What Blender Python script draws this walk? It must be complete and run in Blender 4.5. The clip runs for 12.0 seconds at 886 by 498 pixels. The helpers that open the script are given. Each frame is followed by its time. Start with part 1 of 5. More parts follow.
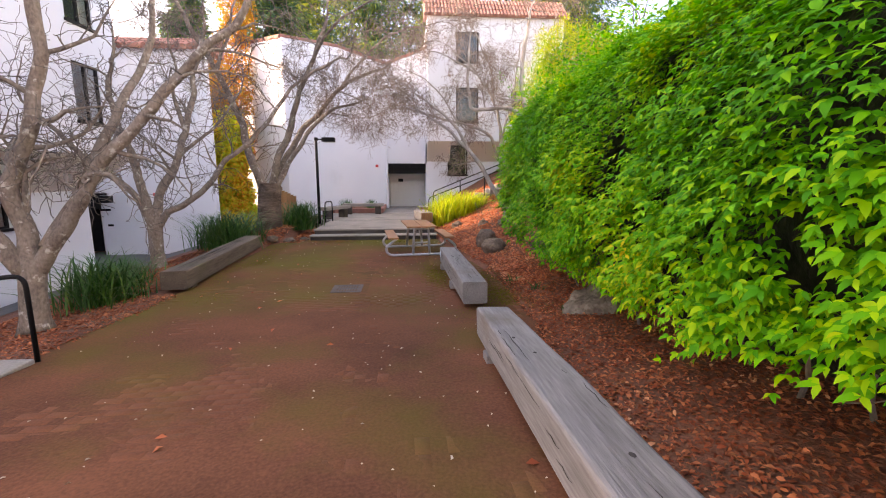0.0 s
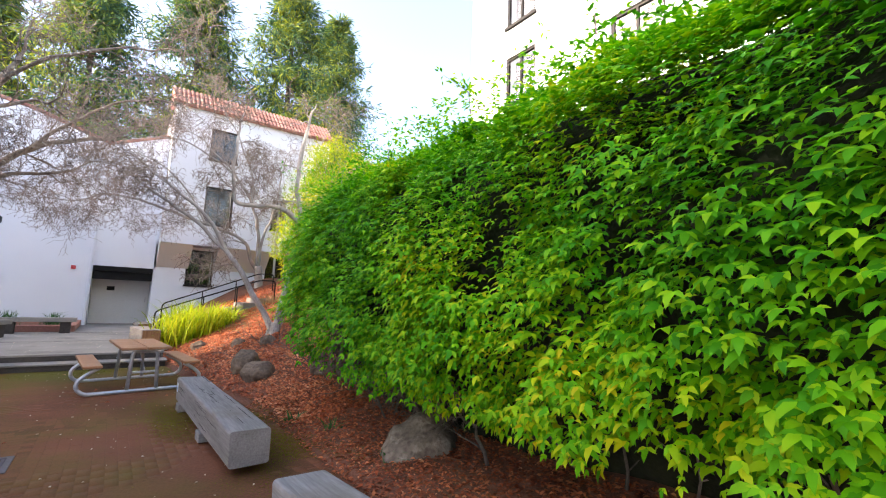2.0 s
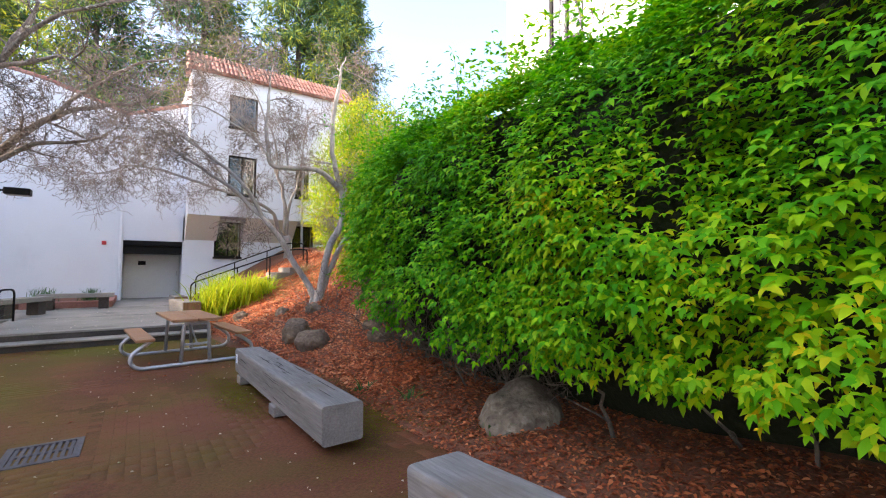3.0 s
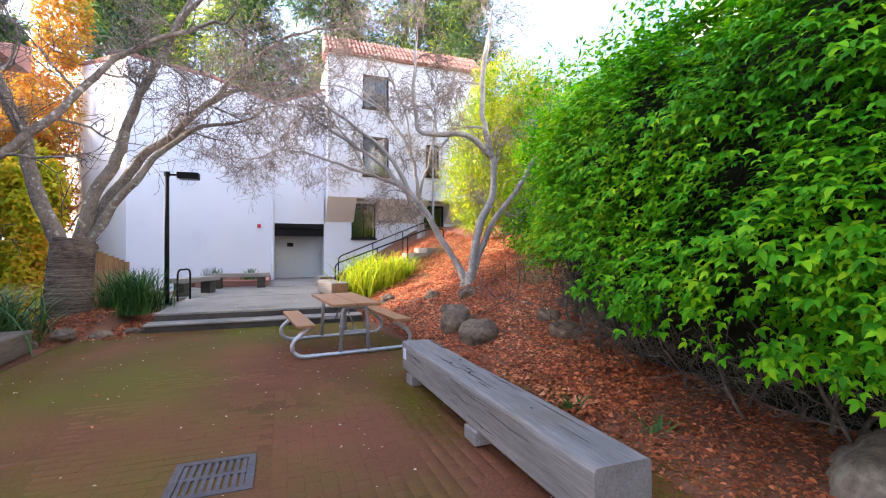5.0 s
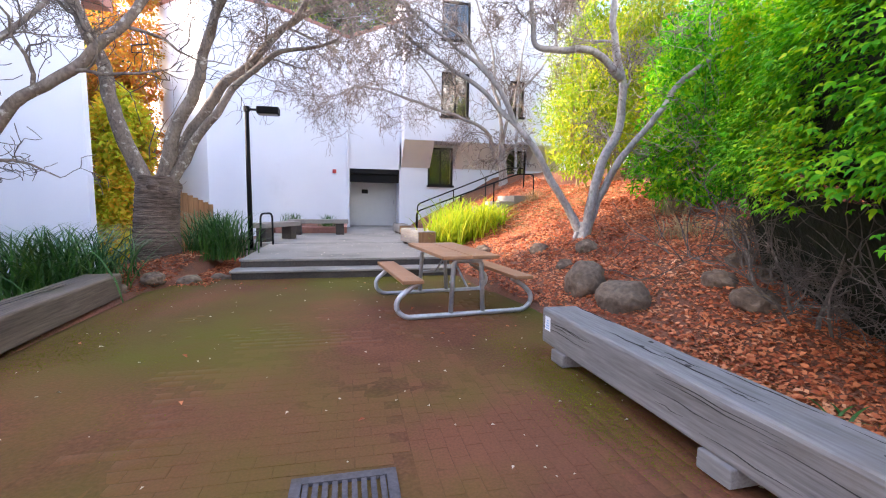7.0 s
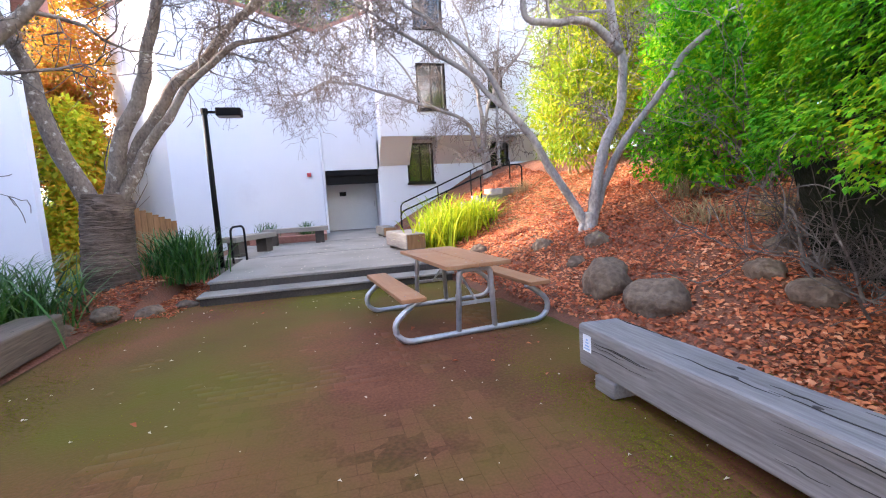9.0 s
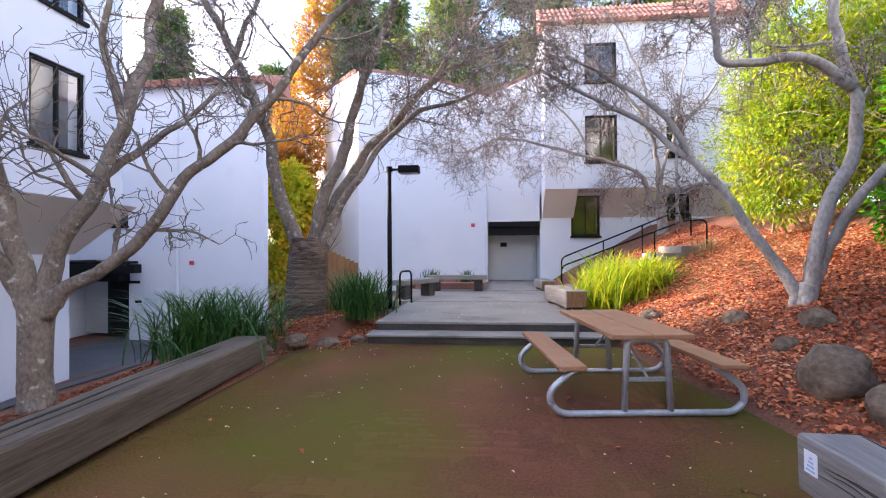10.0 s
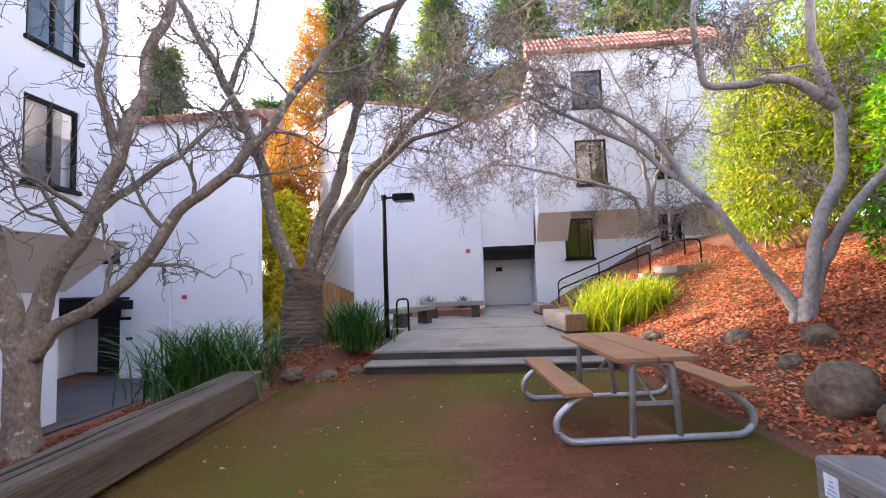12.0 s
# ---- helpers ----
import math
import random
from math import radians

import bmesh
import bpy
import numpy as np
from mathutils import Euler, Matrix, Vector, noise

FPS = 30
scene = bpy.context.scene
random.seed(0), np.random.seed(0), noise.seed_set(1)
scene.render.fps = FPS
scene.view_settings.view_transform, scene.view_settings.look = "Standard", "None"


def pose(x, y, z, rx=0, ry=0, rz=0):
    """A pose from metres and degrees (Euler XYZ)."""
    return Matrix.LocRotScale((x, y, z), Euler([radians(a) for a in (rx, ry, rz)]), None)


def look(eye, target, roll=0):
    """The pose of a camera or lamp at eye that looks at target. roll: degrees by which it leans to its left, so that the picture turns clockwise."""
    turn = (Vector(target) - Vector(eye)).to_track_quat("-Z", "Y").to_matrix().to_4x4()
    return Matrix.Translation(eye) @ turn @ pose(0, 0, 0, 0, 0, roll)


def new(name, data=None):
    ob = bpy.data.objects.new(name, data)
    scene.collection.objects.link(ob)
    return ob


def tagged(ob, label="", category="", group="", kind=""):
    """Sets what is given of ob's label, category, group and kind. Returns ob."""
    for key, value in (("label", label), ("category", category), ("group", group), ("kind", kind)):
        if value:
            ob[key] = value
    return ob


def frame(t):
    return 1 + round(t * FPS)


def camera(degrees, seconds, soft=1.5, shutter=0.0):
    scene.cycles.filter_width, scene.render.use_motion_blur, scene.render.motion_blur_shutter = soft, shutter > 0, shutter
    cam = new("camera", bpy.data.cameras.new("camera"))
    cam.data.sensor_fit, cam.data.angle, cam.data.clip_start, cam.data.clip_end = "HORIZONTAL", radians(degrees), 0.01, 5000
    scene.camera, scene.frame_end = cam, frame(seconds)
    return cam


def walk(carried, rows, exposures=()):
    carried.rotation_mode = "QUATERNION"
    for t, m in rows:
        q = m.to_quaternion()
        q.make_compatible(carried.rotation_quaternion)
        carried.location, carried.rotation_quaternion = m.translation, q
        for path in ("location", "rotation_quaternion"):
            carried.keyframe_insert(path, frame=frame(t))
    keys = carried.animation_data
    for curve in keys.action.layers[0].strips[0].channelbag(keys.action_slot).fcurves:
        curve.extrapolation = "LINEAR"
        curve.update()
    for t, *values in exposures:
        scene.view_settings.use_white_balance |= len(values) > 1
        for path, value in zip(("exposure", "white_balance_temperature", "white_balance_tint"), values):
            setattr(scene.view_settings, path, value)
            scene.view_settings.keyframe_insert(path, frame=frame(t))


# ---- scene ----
cam = camera(91.2, 12.0, 1.1)
PATH = [
    (0, (0.075, 0.864, 1.348), (0.241, 2.83, 1.025), -0.1),
    (0.5, (0.047, 1.125, 1.279), (0.353, 3.081, 1.001), 2.0),
    (1, (-0.015, 1.506, 1.151), (0.389, 3.453, 0.933), -0.0),
    (1.5, (-0.059, 1.905, 1.069), (0.536, 3.812, 0.966), -0.1),
    (2, (-0.106, 2.43, 1.103), (1.085, 4.017, 1.353), 2.1),
    (2.5, (-0.194, 2.825, 1.082), (1.089, 4.339, 1.326), -1.5),
    (3, (-0.37, 3.354, 0.987), (0.781, 4.986, 1.084), 0.2),
    (3.5, (-0.409, 3.782, 0.955), (0.735, 5.422, 1.018), -0.1),
    (3.7, (-0.412, 3.949, 0.962), (0.718, 5.599, 1.014), -0.1),
    (5.3, (-0.63, 5.25, 0.917), (0.016, 7.143, 0.921), 0.2),
    (5.5, (-0.718, 5.38, 0.88), (-0.075, 7.274, 0.87), 0.4),
    (6, (-0.806, 5.716, 0.896), (-0.229, 7.628, 0.79), 0.1),
    (6.5, (-0.857, 6.087, 0.872), (-0.352, 8.017, 0.729), 0.7),
    (7, (-0.926, 6.391, 0.817), (-0.497, 8.333, 0.604), 0.8),
    (7.2, (-0.894, 6.516, 0.83), (-0.458, 8.447, 0.543), 0.5),
    (8.8, (-0.928, 7.123, 0.858), (-0.273, 8.987, 0.548), -3.4),
    (9, (-0.947, 7.167, 0.866), (-0.438, 9.087, 0.632), -3.2),
    (9.5, (-0.929, 7.263, 0.878), (-0.989, 9.261, 0.825), -1.3),
    (10, (-0.95, 7.295, 0.918), (-1.143, 9.286, 0.936), -0.4),
    (10.5, (-0.989, 7.304, 0.91), (-1.197, 9.292, 0.988), -0.3),
    (11, (-1.004, 7.324, 0.915), (-1.215, 9.31, 1.032), -0.9),
    (11.5, (-1.0, 7.334, 0.915), (-1.203, 9.32, 1.037), -0.9),
    (12, (-0.989, 7.323, 0.926), (-1.153, 9.311, 1.064), -2.1),
]
EXPOSURES = [(0, 2.6, 8000, 25), (1, 2.85, 7350, 25), (1.5, 2.82, 7200, 21), (2.4, 2.44, 6900, 15), (3.5, 2.58, 6900, 16), (5.5, 2.85, 6550, 18), (6.5, 2.95, 6550, 19), (9, 3.0, 6350, 19), (9.6, 2.6, 6350, 20), (12, 2.54, 6750, 22)]
walk(cam, [(t, look(eye, target, roll)) for t, eye, target, roll in PATH], EXPOSURES)

# ---- light ----
world = bpy.data.worlds.new("sky")
scene.world = world
world.use_nodes = True
wn = world.node_tree
sky = wn.nodes.new("ShaderNodeTexSky")
sky.sky_type, sky.sun_disc = "NISHITA", False
SUN_ELEV, SUN_AZ = 25.5, -74.0   # azimuth from +y towards +x
sky.sun_elevation, sky.sun_rotation = radians(SUN_ELEV), radians(SUN_AZ)
sky.air_density, sky.dust_density, sky.ozone_density = 1.0, 2.5, 1.0
wn.links.new(sky.outputs[0], wn.nodes["Background"].inputs[0])
wn.nodes["Background"].inputs[1].default_value = 0.15
sun = new("sun", bpy.data.lights.new("sun", "SUN"))
sun.data.energy, sun.data.angle, sun.data.color = 2.8, radians(2.5), (1.0, 0.87, 0.7)
sd = Vector((math.sin(radians(SUN_AZ)) * math.cos(radians(SUN_ELEV)), math.cos(radians(SUN_AZ)) * math.cos(radians(SUN_ELEV)), math.sin(radians(SUN_ELEV))))
sun.matrix_world = look(sd * 60, (0, 0, 0))


# ---- materials ----
def rgb(c):
    return (c[0], c[1], c[2], 1.0)


def surface(name, dark, light, rough=0.8, fine=40.0, coarse=2.0, bump=0.2, depth=0.01, stain=None, stain_scale=0.6, stain_at=(0.52, 0.68), metal=0.0, stretch=(1, 1, 1), piece=0.0, place="Object", stain_rise=None):
    """A node material: two colours mixed by noise at two scales, an optional stain, bump, and a shift from piece to piece."""
    m = bpy.data.materials.new(name)
    m.use_nodes = True
    n, ln = m.node_tree.nodes, m.node_tree.links.new
    bs = n["Principled BSDF"]
    if place == "World":
        src = n.new("ShaderNodeNewGeometry").outputs["Position"]
    else:
        src = n.new("ShaderNodeTexCoord").outputs["Object"]
    mp = n.new("ShaderNodeMapping")
    mp.inputs["Scale"].default_value = stretch
    ln(src, mp.inputs[0])
    a = n.new("ShaderNodeTexNoise"); a.inputs["Scale"].default_value, a.inputs["Detail"].default_value = coarse, 5
    b = n.new("ShaderNodeTexNoise"); b.inputs["Scale"].default_value, b.inputs["Detail"].default_value = fine, 4
    ln(mp.outputs[0], a.inputs[0]); ln(mp.outputs[0], b.inputs[0])
    add = n.new("ShaderNodeMath"); add.operation = "ADD"
    ln(a.outputs[0], add.inputs[0]); ln(b.outputs[0], add.inputs[1])
    last = add.outputs[0]
    if piece:
        oi = n.new("ShaderNodeObjectInfo")
        ge = n.new("ShaderNodeNewGeometry")
        s2 = n.new("ShaderNodeMath"); s2.operation = "ADD"
        ln(oi.outputs["Random"], s2.inputs[0]); ln(ge.outputs["Random Per Island"], s2.inputs[1])
        fr = n.new("ShaderNodeMath"); fr.operation = "FRACT"
        ln(s2.outputs[0], fr.inputs[0])
        mu = n.new("ShaderNodeMath"); mu.operation = "MULTIPLY_ADD"
        mu.inputs[1].default_value, mu.inputs[2].default_value = piece, -piece / 2
        ln(fr.outputs[0], mu.inputs[0])
        s3 = n.new("ShaderNodeMath"); s3.operation = "ADD"
        ln(last, s3.inputs[0]); ln(mu.outputs[0], s3.inputs[1])
        last = s3.outputs[0]
    mr = n.new("ShaderNodeMapRange")
    mr.inputs["From Min"].default_value, mr.inputs["From Max"].default_value = 0.65, 1.35
    ln(last, mr.inputs[0])
    mix = n.new("ShaderNodeMix"); mix.data_type = "RGBA"
    mix.inputs[6].default_value, mix.inputs[7].default_value = rgb(dark), rgb(light)
    ln(mr.outputs[0], mix.inputs[0])
    col = mix.outputs[2]
    if stain:
        st = n.new("ShaderNodeTexNoise"); st.inputs["Scale"].default_value, st.inputs["Detail"].default_value = stain_scale, 7
        st.inputs["Roughness"].default_value = 0.62
        ln(src, st.inputs[0])
        r2 = n.new("ShaderNodeMapRange")
        r2.inputs["From Min"].default_value, r2.inputs["From Max"].default_value = stain_at
        grown = st.outputs[0]
        if stain_rise:
            sx = n.new("ShaderNodeSeparateXYZ"); ln(src, sx.inputs[0])
            r3 = n.new("ShaderNodeMapRange")
            r3.inputs["From Min"].default_value, r3.inputs["From Max"].default_value = stain_rise[:2]
            r3.inputs["To Min"].default_value, r3.inputs["To Max"].default_value = stain_rise[2:4]
            al = n.new("ShaderNodeMath"); al.operation = "MULTIPLY_ADD"; al.inputs[1].default_value = stain_rise[4]
            ln(sx.outputs[0], al.inputs[0]); ln(sx.outputs[1], al.inputs[2]); ln(al.outputs[0], r3.inputs[0])
            s4 = n.new("ShaderNodeMath"); s4.operation = "ADD"
            ln(grown, s4.inputs[0]); ln(r3.outputs[0], s4.inputs[1])
            grown = s4.outputs[0]
        ln(grown, r2.inputs[0])
        m2 = n.new("ShaderNodeMix"); m2.data_type = "RGBA"
        m2.inputs[7].default_value = rgb(stain)
        ln(r2.outputs[0], m2.inputs[0]); ln(col, m2.inputs[6])
        col = m2.outputs[2]
    ln(col, bs.inputs["Base Color"])
    bs.inputs["Roughness"].default_value, bs.inputs["Metallic"].default_value = rough, metal
    if bump:
        bp = n.new("ShaderNodeBump")
        bp.inputs["Strength"].default_value, bp.inputs["Distance"].default_value = bump, depth
        ln(add.outputs[0], bp.inputs["Height"]); ln(bp.outputs[0], bs.inputs["Normal"])
    return m


def leaf_material(name, colours, rough=0.5, thin=0.35, patch=1.2, gloss=0.3):
    """Leaves: colour from leaf to leaf and in patches, with light passing through."""
    m = bpy.data.materials.new(name)
    m.use_nodes = True
    n, ln = m.node_tree.nodes, m.node_tree.links.new
    bs = n["Principled BSDF"]
    ge = n.new("ShaderNodeNewGeometry")
    no = n.new("ShaderNodeTexNoise"); no.inputs["Scale"].default_value, no.inputs["Detail"].default_value = patch, 4
    ln(ge.outputs["Position"], no.inputs[0])
    mr = n.new("ShaderNodeMapRange")
    mr.inputs["From Min"].default_value, mr.inputs["From Max"].default_value = 0.3, 0.7
    ln(no.outputs[0], mr.inputs[0])
    ad = n.new("ShaderNodeMath"); ad.operation = "MULTIPLY_ADD"
    ad.inputs[1].default_value = 0.55
    ln(ge.outputs["Random Per Island"], ad.inputs[0])
    sc = n.new("ShaderNodeMath"); sc.operation = "MULTIPLY"; sc.inputs[1].default_value = 0.45
    ln(mr.outputs[0], sc.inputs[0]); ln(sc.outputs[0], ad.inputs[2])
    cr = n.new("ShaderNodeValToRGB")
    el = cr.color_ramp.elements
    while len(el) < len(colours):
        el.new(0.5)
    for i, (at, c) in enumerate(colours):
        el[i].position, el[i].color = at, rgb(c)
    ln(ad.outputs[0], cr.inputs[0])
    ln(cr.outputs[0], bs.inputs["Base Color"])
    bs.inputs["Roughness"].default_value = rough
    bs.inputs["Specular IOR Level"].default_value = gloss
    tr = n.new("ShaderNodeBsdfTranslucent")
    ln(cr.outputs[0], tr.inputs[0])
    mx = n.new("ShaderNodeMixShader"); mx.inputs[0].default_value = thin
    ln(bs.outputs[0], mx.inputs[1]); ln(tr.outputs[0], mx.inputs[2])
    ln(mx.outputs[0], n["Material Output"].inputs[0])
    return m


M_STUCCO = surface("white_stucco", (0.675, 0.7, 0.75), (0.735, 0.757, 0.8), 0.9, 60, 0.7, 0.25, 0.006, stain=(0.61, 0.63, 0.665), stain_scale=0.5, stain_at=(0.58, 0.8))
M_SOFFIT = surface("tan_soffit_paint", (0.66, 0.61, 0.55), (0.74, 0.69, 0.63), 0.9, 50, 0.8, 0.2, 0.005)
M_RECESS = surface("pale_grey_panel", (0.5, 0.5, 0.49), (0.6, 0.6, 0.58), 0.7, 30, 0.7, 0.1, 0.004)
M_TILE = surface("red_clay_tile", (0.25, 0.1, 0.075), (0.42, 0.21, 0.16), 0.85, 25, 2, 0.4, 0.01, piece=0.5)
M_BLACK = surface("black_paint", (0.003, 0.003, 0.0035), (0.008, 0.008, 0.009), 0.55, 60, 3, 0.1, 0.002)
M_DARKFRAME = surface("dark_window_frame", (0.004, 0.0035, 0.0035), (0.012, 0.01, 0.01), 0.5, 40, 3, 0.1, 0.002)
M_CONCRETE = surface("worn_concrete", (0.175, 0.16, 0.14), (0.3, 0.275, 0.245), 0.9, 45, 1.2, 0.35, 0.006, stain=(0.1, 0.092, 0.08), stain_scale=0.9, stain_at=(0.55, 0.75), place="World")
# Darker, browner concrete for risers, bench legs and slab joint lines.
M_RISER = surface("dark_brown_concrete", (0.022, 0.017, 0.014), (0.075, 0.062, 0.053), 0.85, 40, 2, 0.4, 0.008, place="World")
M_PATH = surface("grey_path_concrete", (0.045, 0.045, 0.048), (0.1, 0.1, 0.105), 0.8, 30, 0.8, 0.25, 0.006, place="World")
M_WOOD = surface("weathered_grey_timber", (0.13, 0.118, 0.11), (0.275, 0.258, 0.247), 0.85, 60, 5, 0.7, 0.008, stretch=(1, 0.07, 1), stain=(0.15, 0.115, 0.085), stain_scale=1.2, stain_at=(0.52, 0.8))
M_WOODDARK = surface("dark_mossy_timber", (0.05, 0.037, 0.027), (0.15, 0.118, 0.088), 0.9, 55, 5, 0.8, 0.01, stretch=(1, 0.06, 1), stain=(0.055, 0.058, 0.016), stain_scale=1.4, stain_at=(0.55, 0.8))
M_SPLIT = surface("dark_split_in_wood", (0.02, 0.017, 0.014), (0.05, 0.042, 0.035), 0.95, 60, 5, 0.2, 0.003)
M_PLANK = surface("tan_composite_plank", (0.27, 0.125, 0.055), (0.38, 0.19, 0.09), 0.6, 70, 4, 0.3, 0.003, stretch=(1, 0.08, 1), stain=(0.34, 0.2, 0.11), stain_scale=3)
M_GALV = surface("galvanised_steel_tube", (0.4, 0.42, 0.45), (0.58, 0.6, 0.63), 0.48, 25, 4, 0.1, 0.002, metal=0.65)
M_IRON = surface("cast_iron_grate", (0.045, 0.038, 0.04), (0.11, 0.095, 0.1), 0.75, 50, 5, 0.4, 0.004)
M_BARK = surface("pale_lichened_bark", (0.085, 0.064, 0.05), (0.27, 0.225, 0.185), 0.95, 34, 5, 0.8, 0.015, stretch=(1, 1, 0.6), stain=(0.42, 0.4, 0.35), stain_scale=9, stain_at=(0.58, 0.66))
M_BARKDARK = surface("dark_grey_bark", (0.045, 0.038, 0.033), (0.17, 0.145, 0.125), 0.95, 30, 4, 0.9, 0.015, stretch=(1, 1, 0.7), stain=(0.27, 0.26, 0.23), stain_scale=7, stain_at=(0.6, 0.7))
M_BARKPALE = surface("smooth_silver_bark", (0.16, 0.145, 0.135), (0.4, 0.375, 0.355), 0.9, 30, 4, 0.6, 0.01, stretch=(1, 1, 0.6), stain=(0.2, 0.18, 0.16), stain_scale=7, stain_at=(0.58, 0.68))
M_RINGBARK = surface("ringed_brown_bark", (0.04, 0.027, 0.021), (0.22, 0.165, 0.13), 0.95, 20, 3, 1.0, 0.04, stretch=(0.3, 0.3, 2.4), stain=(0.05, 0.035, 0.025), stain_scale=3, stain_at=(0.5, 0.7))
M_TWIG = surface("thin_brown_twigs", (0.1, 0.076, 0.062), (0.3, 0.24, 0.205), 0.9, 10, 3, 0, 0)
M_POD = surface("dark_dry_pods", (0.05, 0.035, 0.028), (0.14, 0.095, 0.07), 0.9, 10, 3, 0, 0)
M_ROCK = surface("grey_brown_boulder", (0.065, 0.044, 0.031), (0.21, 0.155, 0.108), 0.94, 18, 2.5, 0.9, 0.03, stain=(0.19, 0.16, 0.115), stain_scale=5, stain_at=(0.64, 0.8))
M_PALEROCK = surface("pale_lichened_boulder", (0.1, 0.075, 0.055), (0.27, 0.23, 0.185), 0.94, 18, 2.5, 0.9, 0.03, stain=(0.34, 0.32, 0.26), stain_scale=5, stain_at=(0.55, 0.7))
M_SOIL = surface("mulch_soil", (0.1, 0.04, 0.023), (0.26, 0.098, 0.052), 0.95, 38, 1.5, 1.0, 0.03, stain=(0.09, 0.056, 0.034), stain_scale=0.4, place="World")
M_BRICK = surface("mossy_paving_brick", (0.104, 0.037, 0.017), (0.2, 0.074, 0.036), 0.85, 70, 0.8, 0.4, 0.003, stain=(0.1, 0.083, 0.008), stain_scale=0.5, stain_at=(0.42, 0.7), piece=0.05, place="World", stain_rise=(7.6, 12.0, -0.05, 0.09, -0.6))
M_JOINT = surface("mossy_joint_sand", (0.072, 0.026, 0.012), (0.19, 0.07, 0.034), 0.88, 45, 1.1, 0.7, 0.006, stain=(0.092, 0.078, 0.007), stain_scale=0.5, stain_at=(0.42, 0.7), place="World", stain_rise=(7.6, 12.0, -0.05, 0.09, -0.6))
for m in (M_BLACK, M_DARKFRAME):
    m.node_tree.nodes["Principled BSDF"].inputs["Specular IOR Level"].default_value = 0.15
for m in (M_BRICK, M_JOINT):
    m.node_tree.nodes["Principled BSDF"].inputs["Specular IOR Level"].default_value = 0.22
M_LITTER = leaf_material("fallen_brown_leaves", [(0.0, (0.11, 0.024, 0.01)), (0.35, (0.37, 0.085, 0.03)), (0.7, (0.6, 0.2, 0.08)), (1.0, (0.78, 0.45, 0.26))], 0.6, 0.12, 1.2)
M_CHIP = leaf_material("dark_red_mulch_chips", [(0.0, (0.12, 0.03, 0.013)), (0.5, (0.34, 0.095, 0.04)), (1.0, (0.56, 0.22, 0.1))], 0.85, 0.0, 2)
M_MOSS = leaf_material("green_moss", [(0.0, (0.09, 0.083, 0.006)), (0.6, (0.135, 0.13, 0.008)), (1.0, (0.21, 0.2, 0.011))], 0.95, 0.0, 1.5, 0.05)
M_PETAL = leaf_material("pale_fallen_bits", [(0.0, (0.45, 0.38, 0.28)), (1.0, (0.7, 0.62, 0.5))], 0.7, 0.1, 2)
M_HEDGE = leaf_material("fresh_green_leaves", [(0.0, (0.014, 0.13, 0.002)), (0.3, (0.04, 0.27, 0.003)), (0.55, (0.12, 0.42, 0.004)), (0.8, (0.32, 0.55, 0.006)), (1.0, (0.68, 0.5, 0.012))], 0.6, 0.45, 0.8, 0.22)
# Near-black tone that paints the shade within and under the hedge.
M_HEDGESHADE = surface("painted_hedge_shade", (0.003, 0.005, 0.001), (0.012, 0.018, 0.004), 0.95, 25, 4, 0.6, 0.03)
M_BAMBOO = leaf_material("yellow_green_leaves", [(0.0, (0.05, 0.15, 0.003)), (0.45, (0.22, 0.35, 0.005)), (1.0, (0.62, 0.52, 0.012))], 0.5, 0.4, 0.9)
M_GRASS = leaf_material("strap_leaves", [(0.0, (0.012, 0.06, 0.014)), (0.6, (0.035, 0.125, 0.02)), (1.0, (0.12, 0.2, 0.035))], 0.45, 0.15, 2, 0.3)
M_FERN = leaf_material("bright_lime_fronds", [(0.0, (0.1, 0.24, 0.01)), (0.5, (0.36, 0.46, 0.015)), (1.0, (0.66, 0.57, 0.035))], 0.5, 0.45, 2)
M_DRYGRASS = leaf_material("dry_straw", [(0.0, (0.2, 0.14, 0.07)), (1.0, (0.42, 0.33, 0.18))], 0.8, 0.2, 2)
M_CONIFER = leaf_material("conifer_needles", [(0.0, (0.03, 0.09, 0.065)), (0.4, (0.07, 0.16, 0.07)), (0.68, (0.22, 0.3, 0.035)), (1.0, (0.46, 0.48, 0.04))], 0.6, 0.3, 0.12)
M_AUTUMN = leaf_material("orange_yellow_leaves", [(0.0, (0.2, 0.24, 0.025)), (0.35, (0.46, 0.31, 0.035)), (0.7, (0.54, 0.2, 0.03)), (1.0, (0.44, 0.1, 0.035))], 0.55, 0.45, 0.4)
# Yellow-green leaf colours, brightened to stand for sun that doesn't reach them.
M_IVY = leaf_material("yellow_green_sunlit_ivy", [(0.0, (0.3, 0.46, 0.02)), (0.35, (0.56, 0.62, 0.03)), (0.65, (0.8, 0.56, 0.035)), (1.0, (0.8, 0.3, 0.025))], 0.5, 0.4, 0.5)
M_RED = surface("red_enamel", (0.5, 0.03, 0.04), (0.65, 0.06, 0.06), 0.4, 30, 3, 0.05, 0.001)
M_LABEL = surface("white_label", (0.7, 0.73, 0.78), (0.82, 0.84, 0.88), 0.5, 40, 3, 0, 0)
M_BLUE = surface("pale_blue_print", (0.28, 0.45, 0.68), (0.36, 0.52, 0.74), 0.5, 40, 3, 0, 0)
M_ROOMSHADE = surface("painted_room_shade", (0.02, 0.02, 0.02), (0.05, 0.048, 0.045), 0.9, 5, 1, 0, 0)
M_PLATE = surface("grey_metal_plate", (0.25, 0.25, 0.26), (0.35, 0.35, 0.36), 0.5, 30, 3, 0.05, 0.001)
M_FENCE = surface("brown_fence_board", (0.16, 0.08, 0.035), (0.33, 0.18, 0.08), 0.85, 40, 3, 0.5, 0.006, stretch=(1, 1, 0.1))

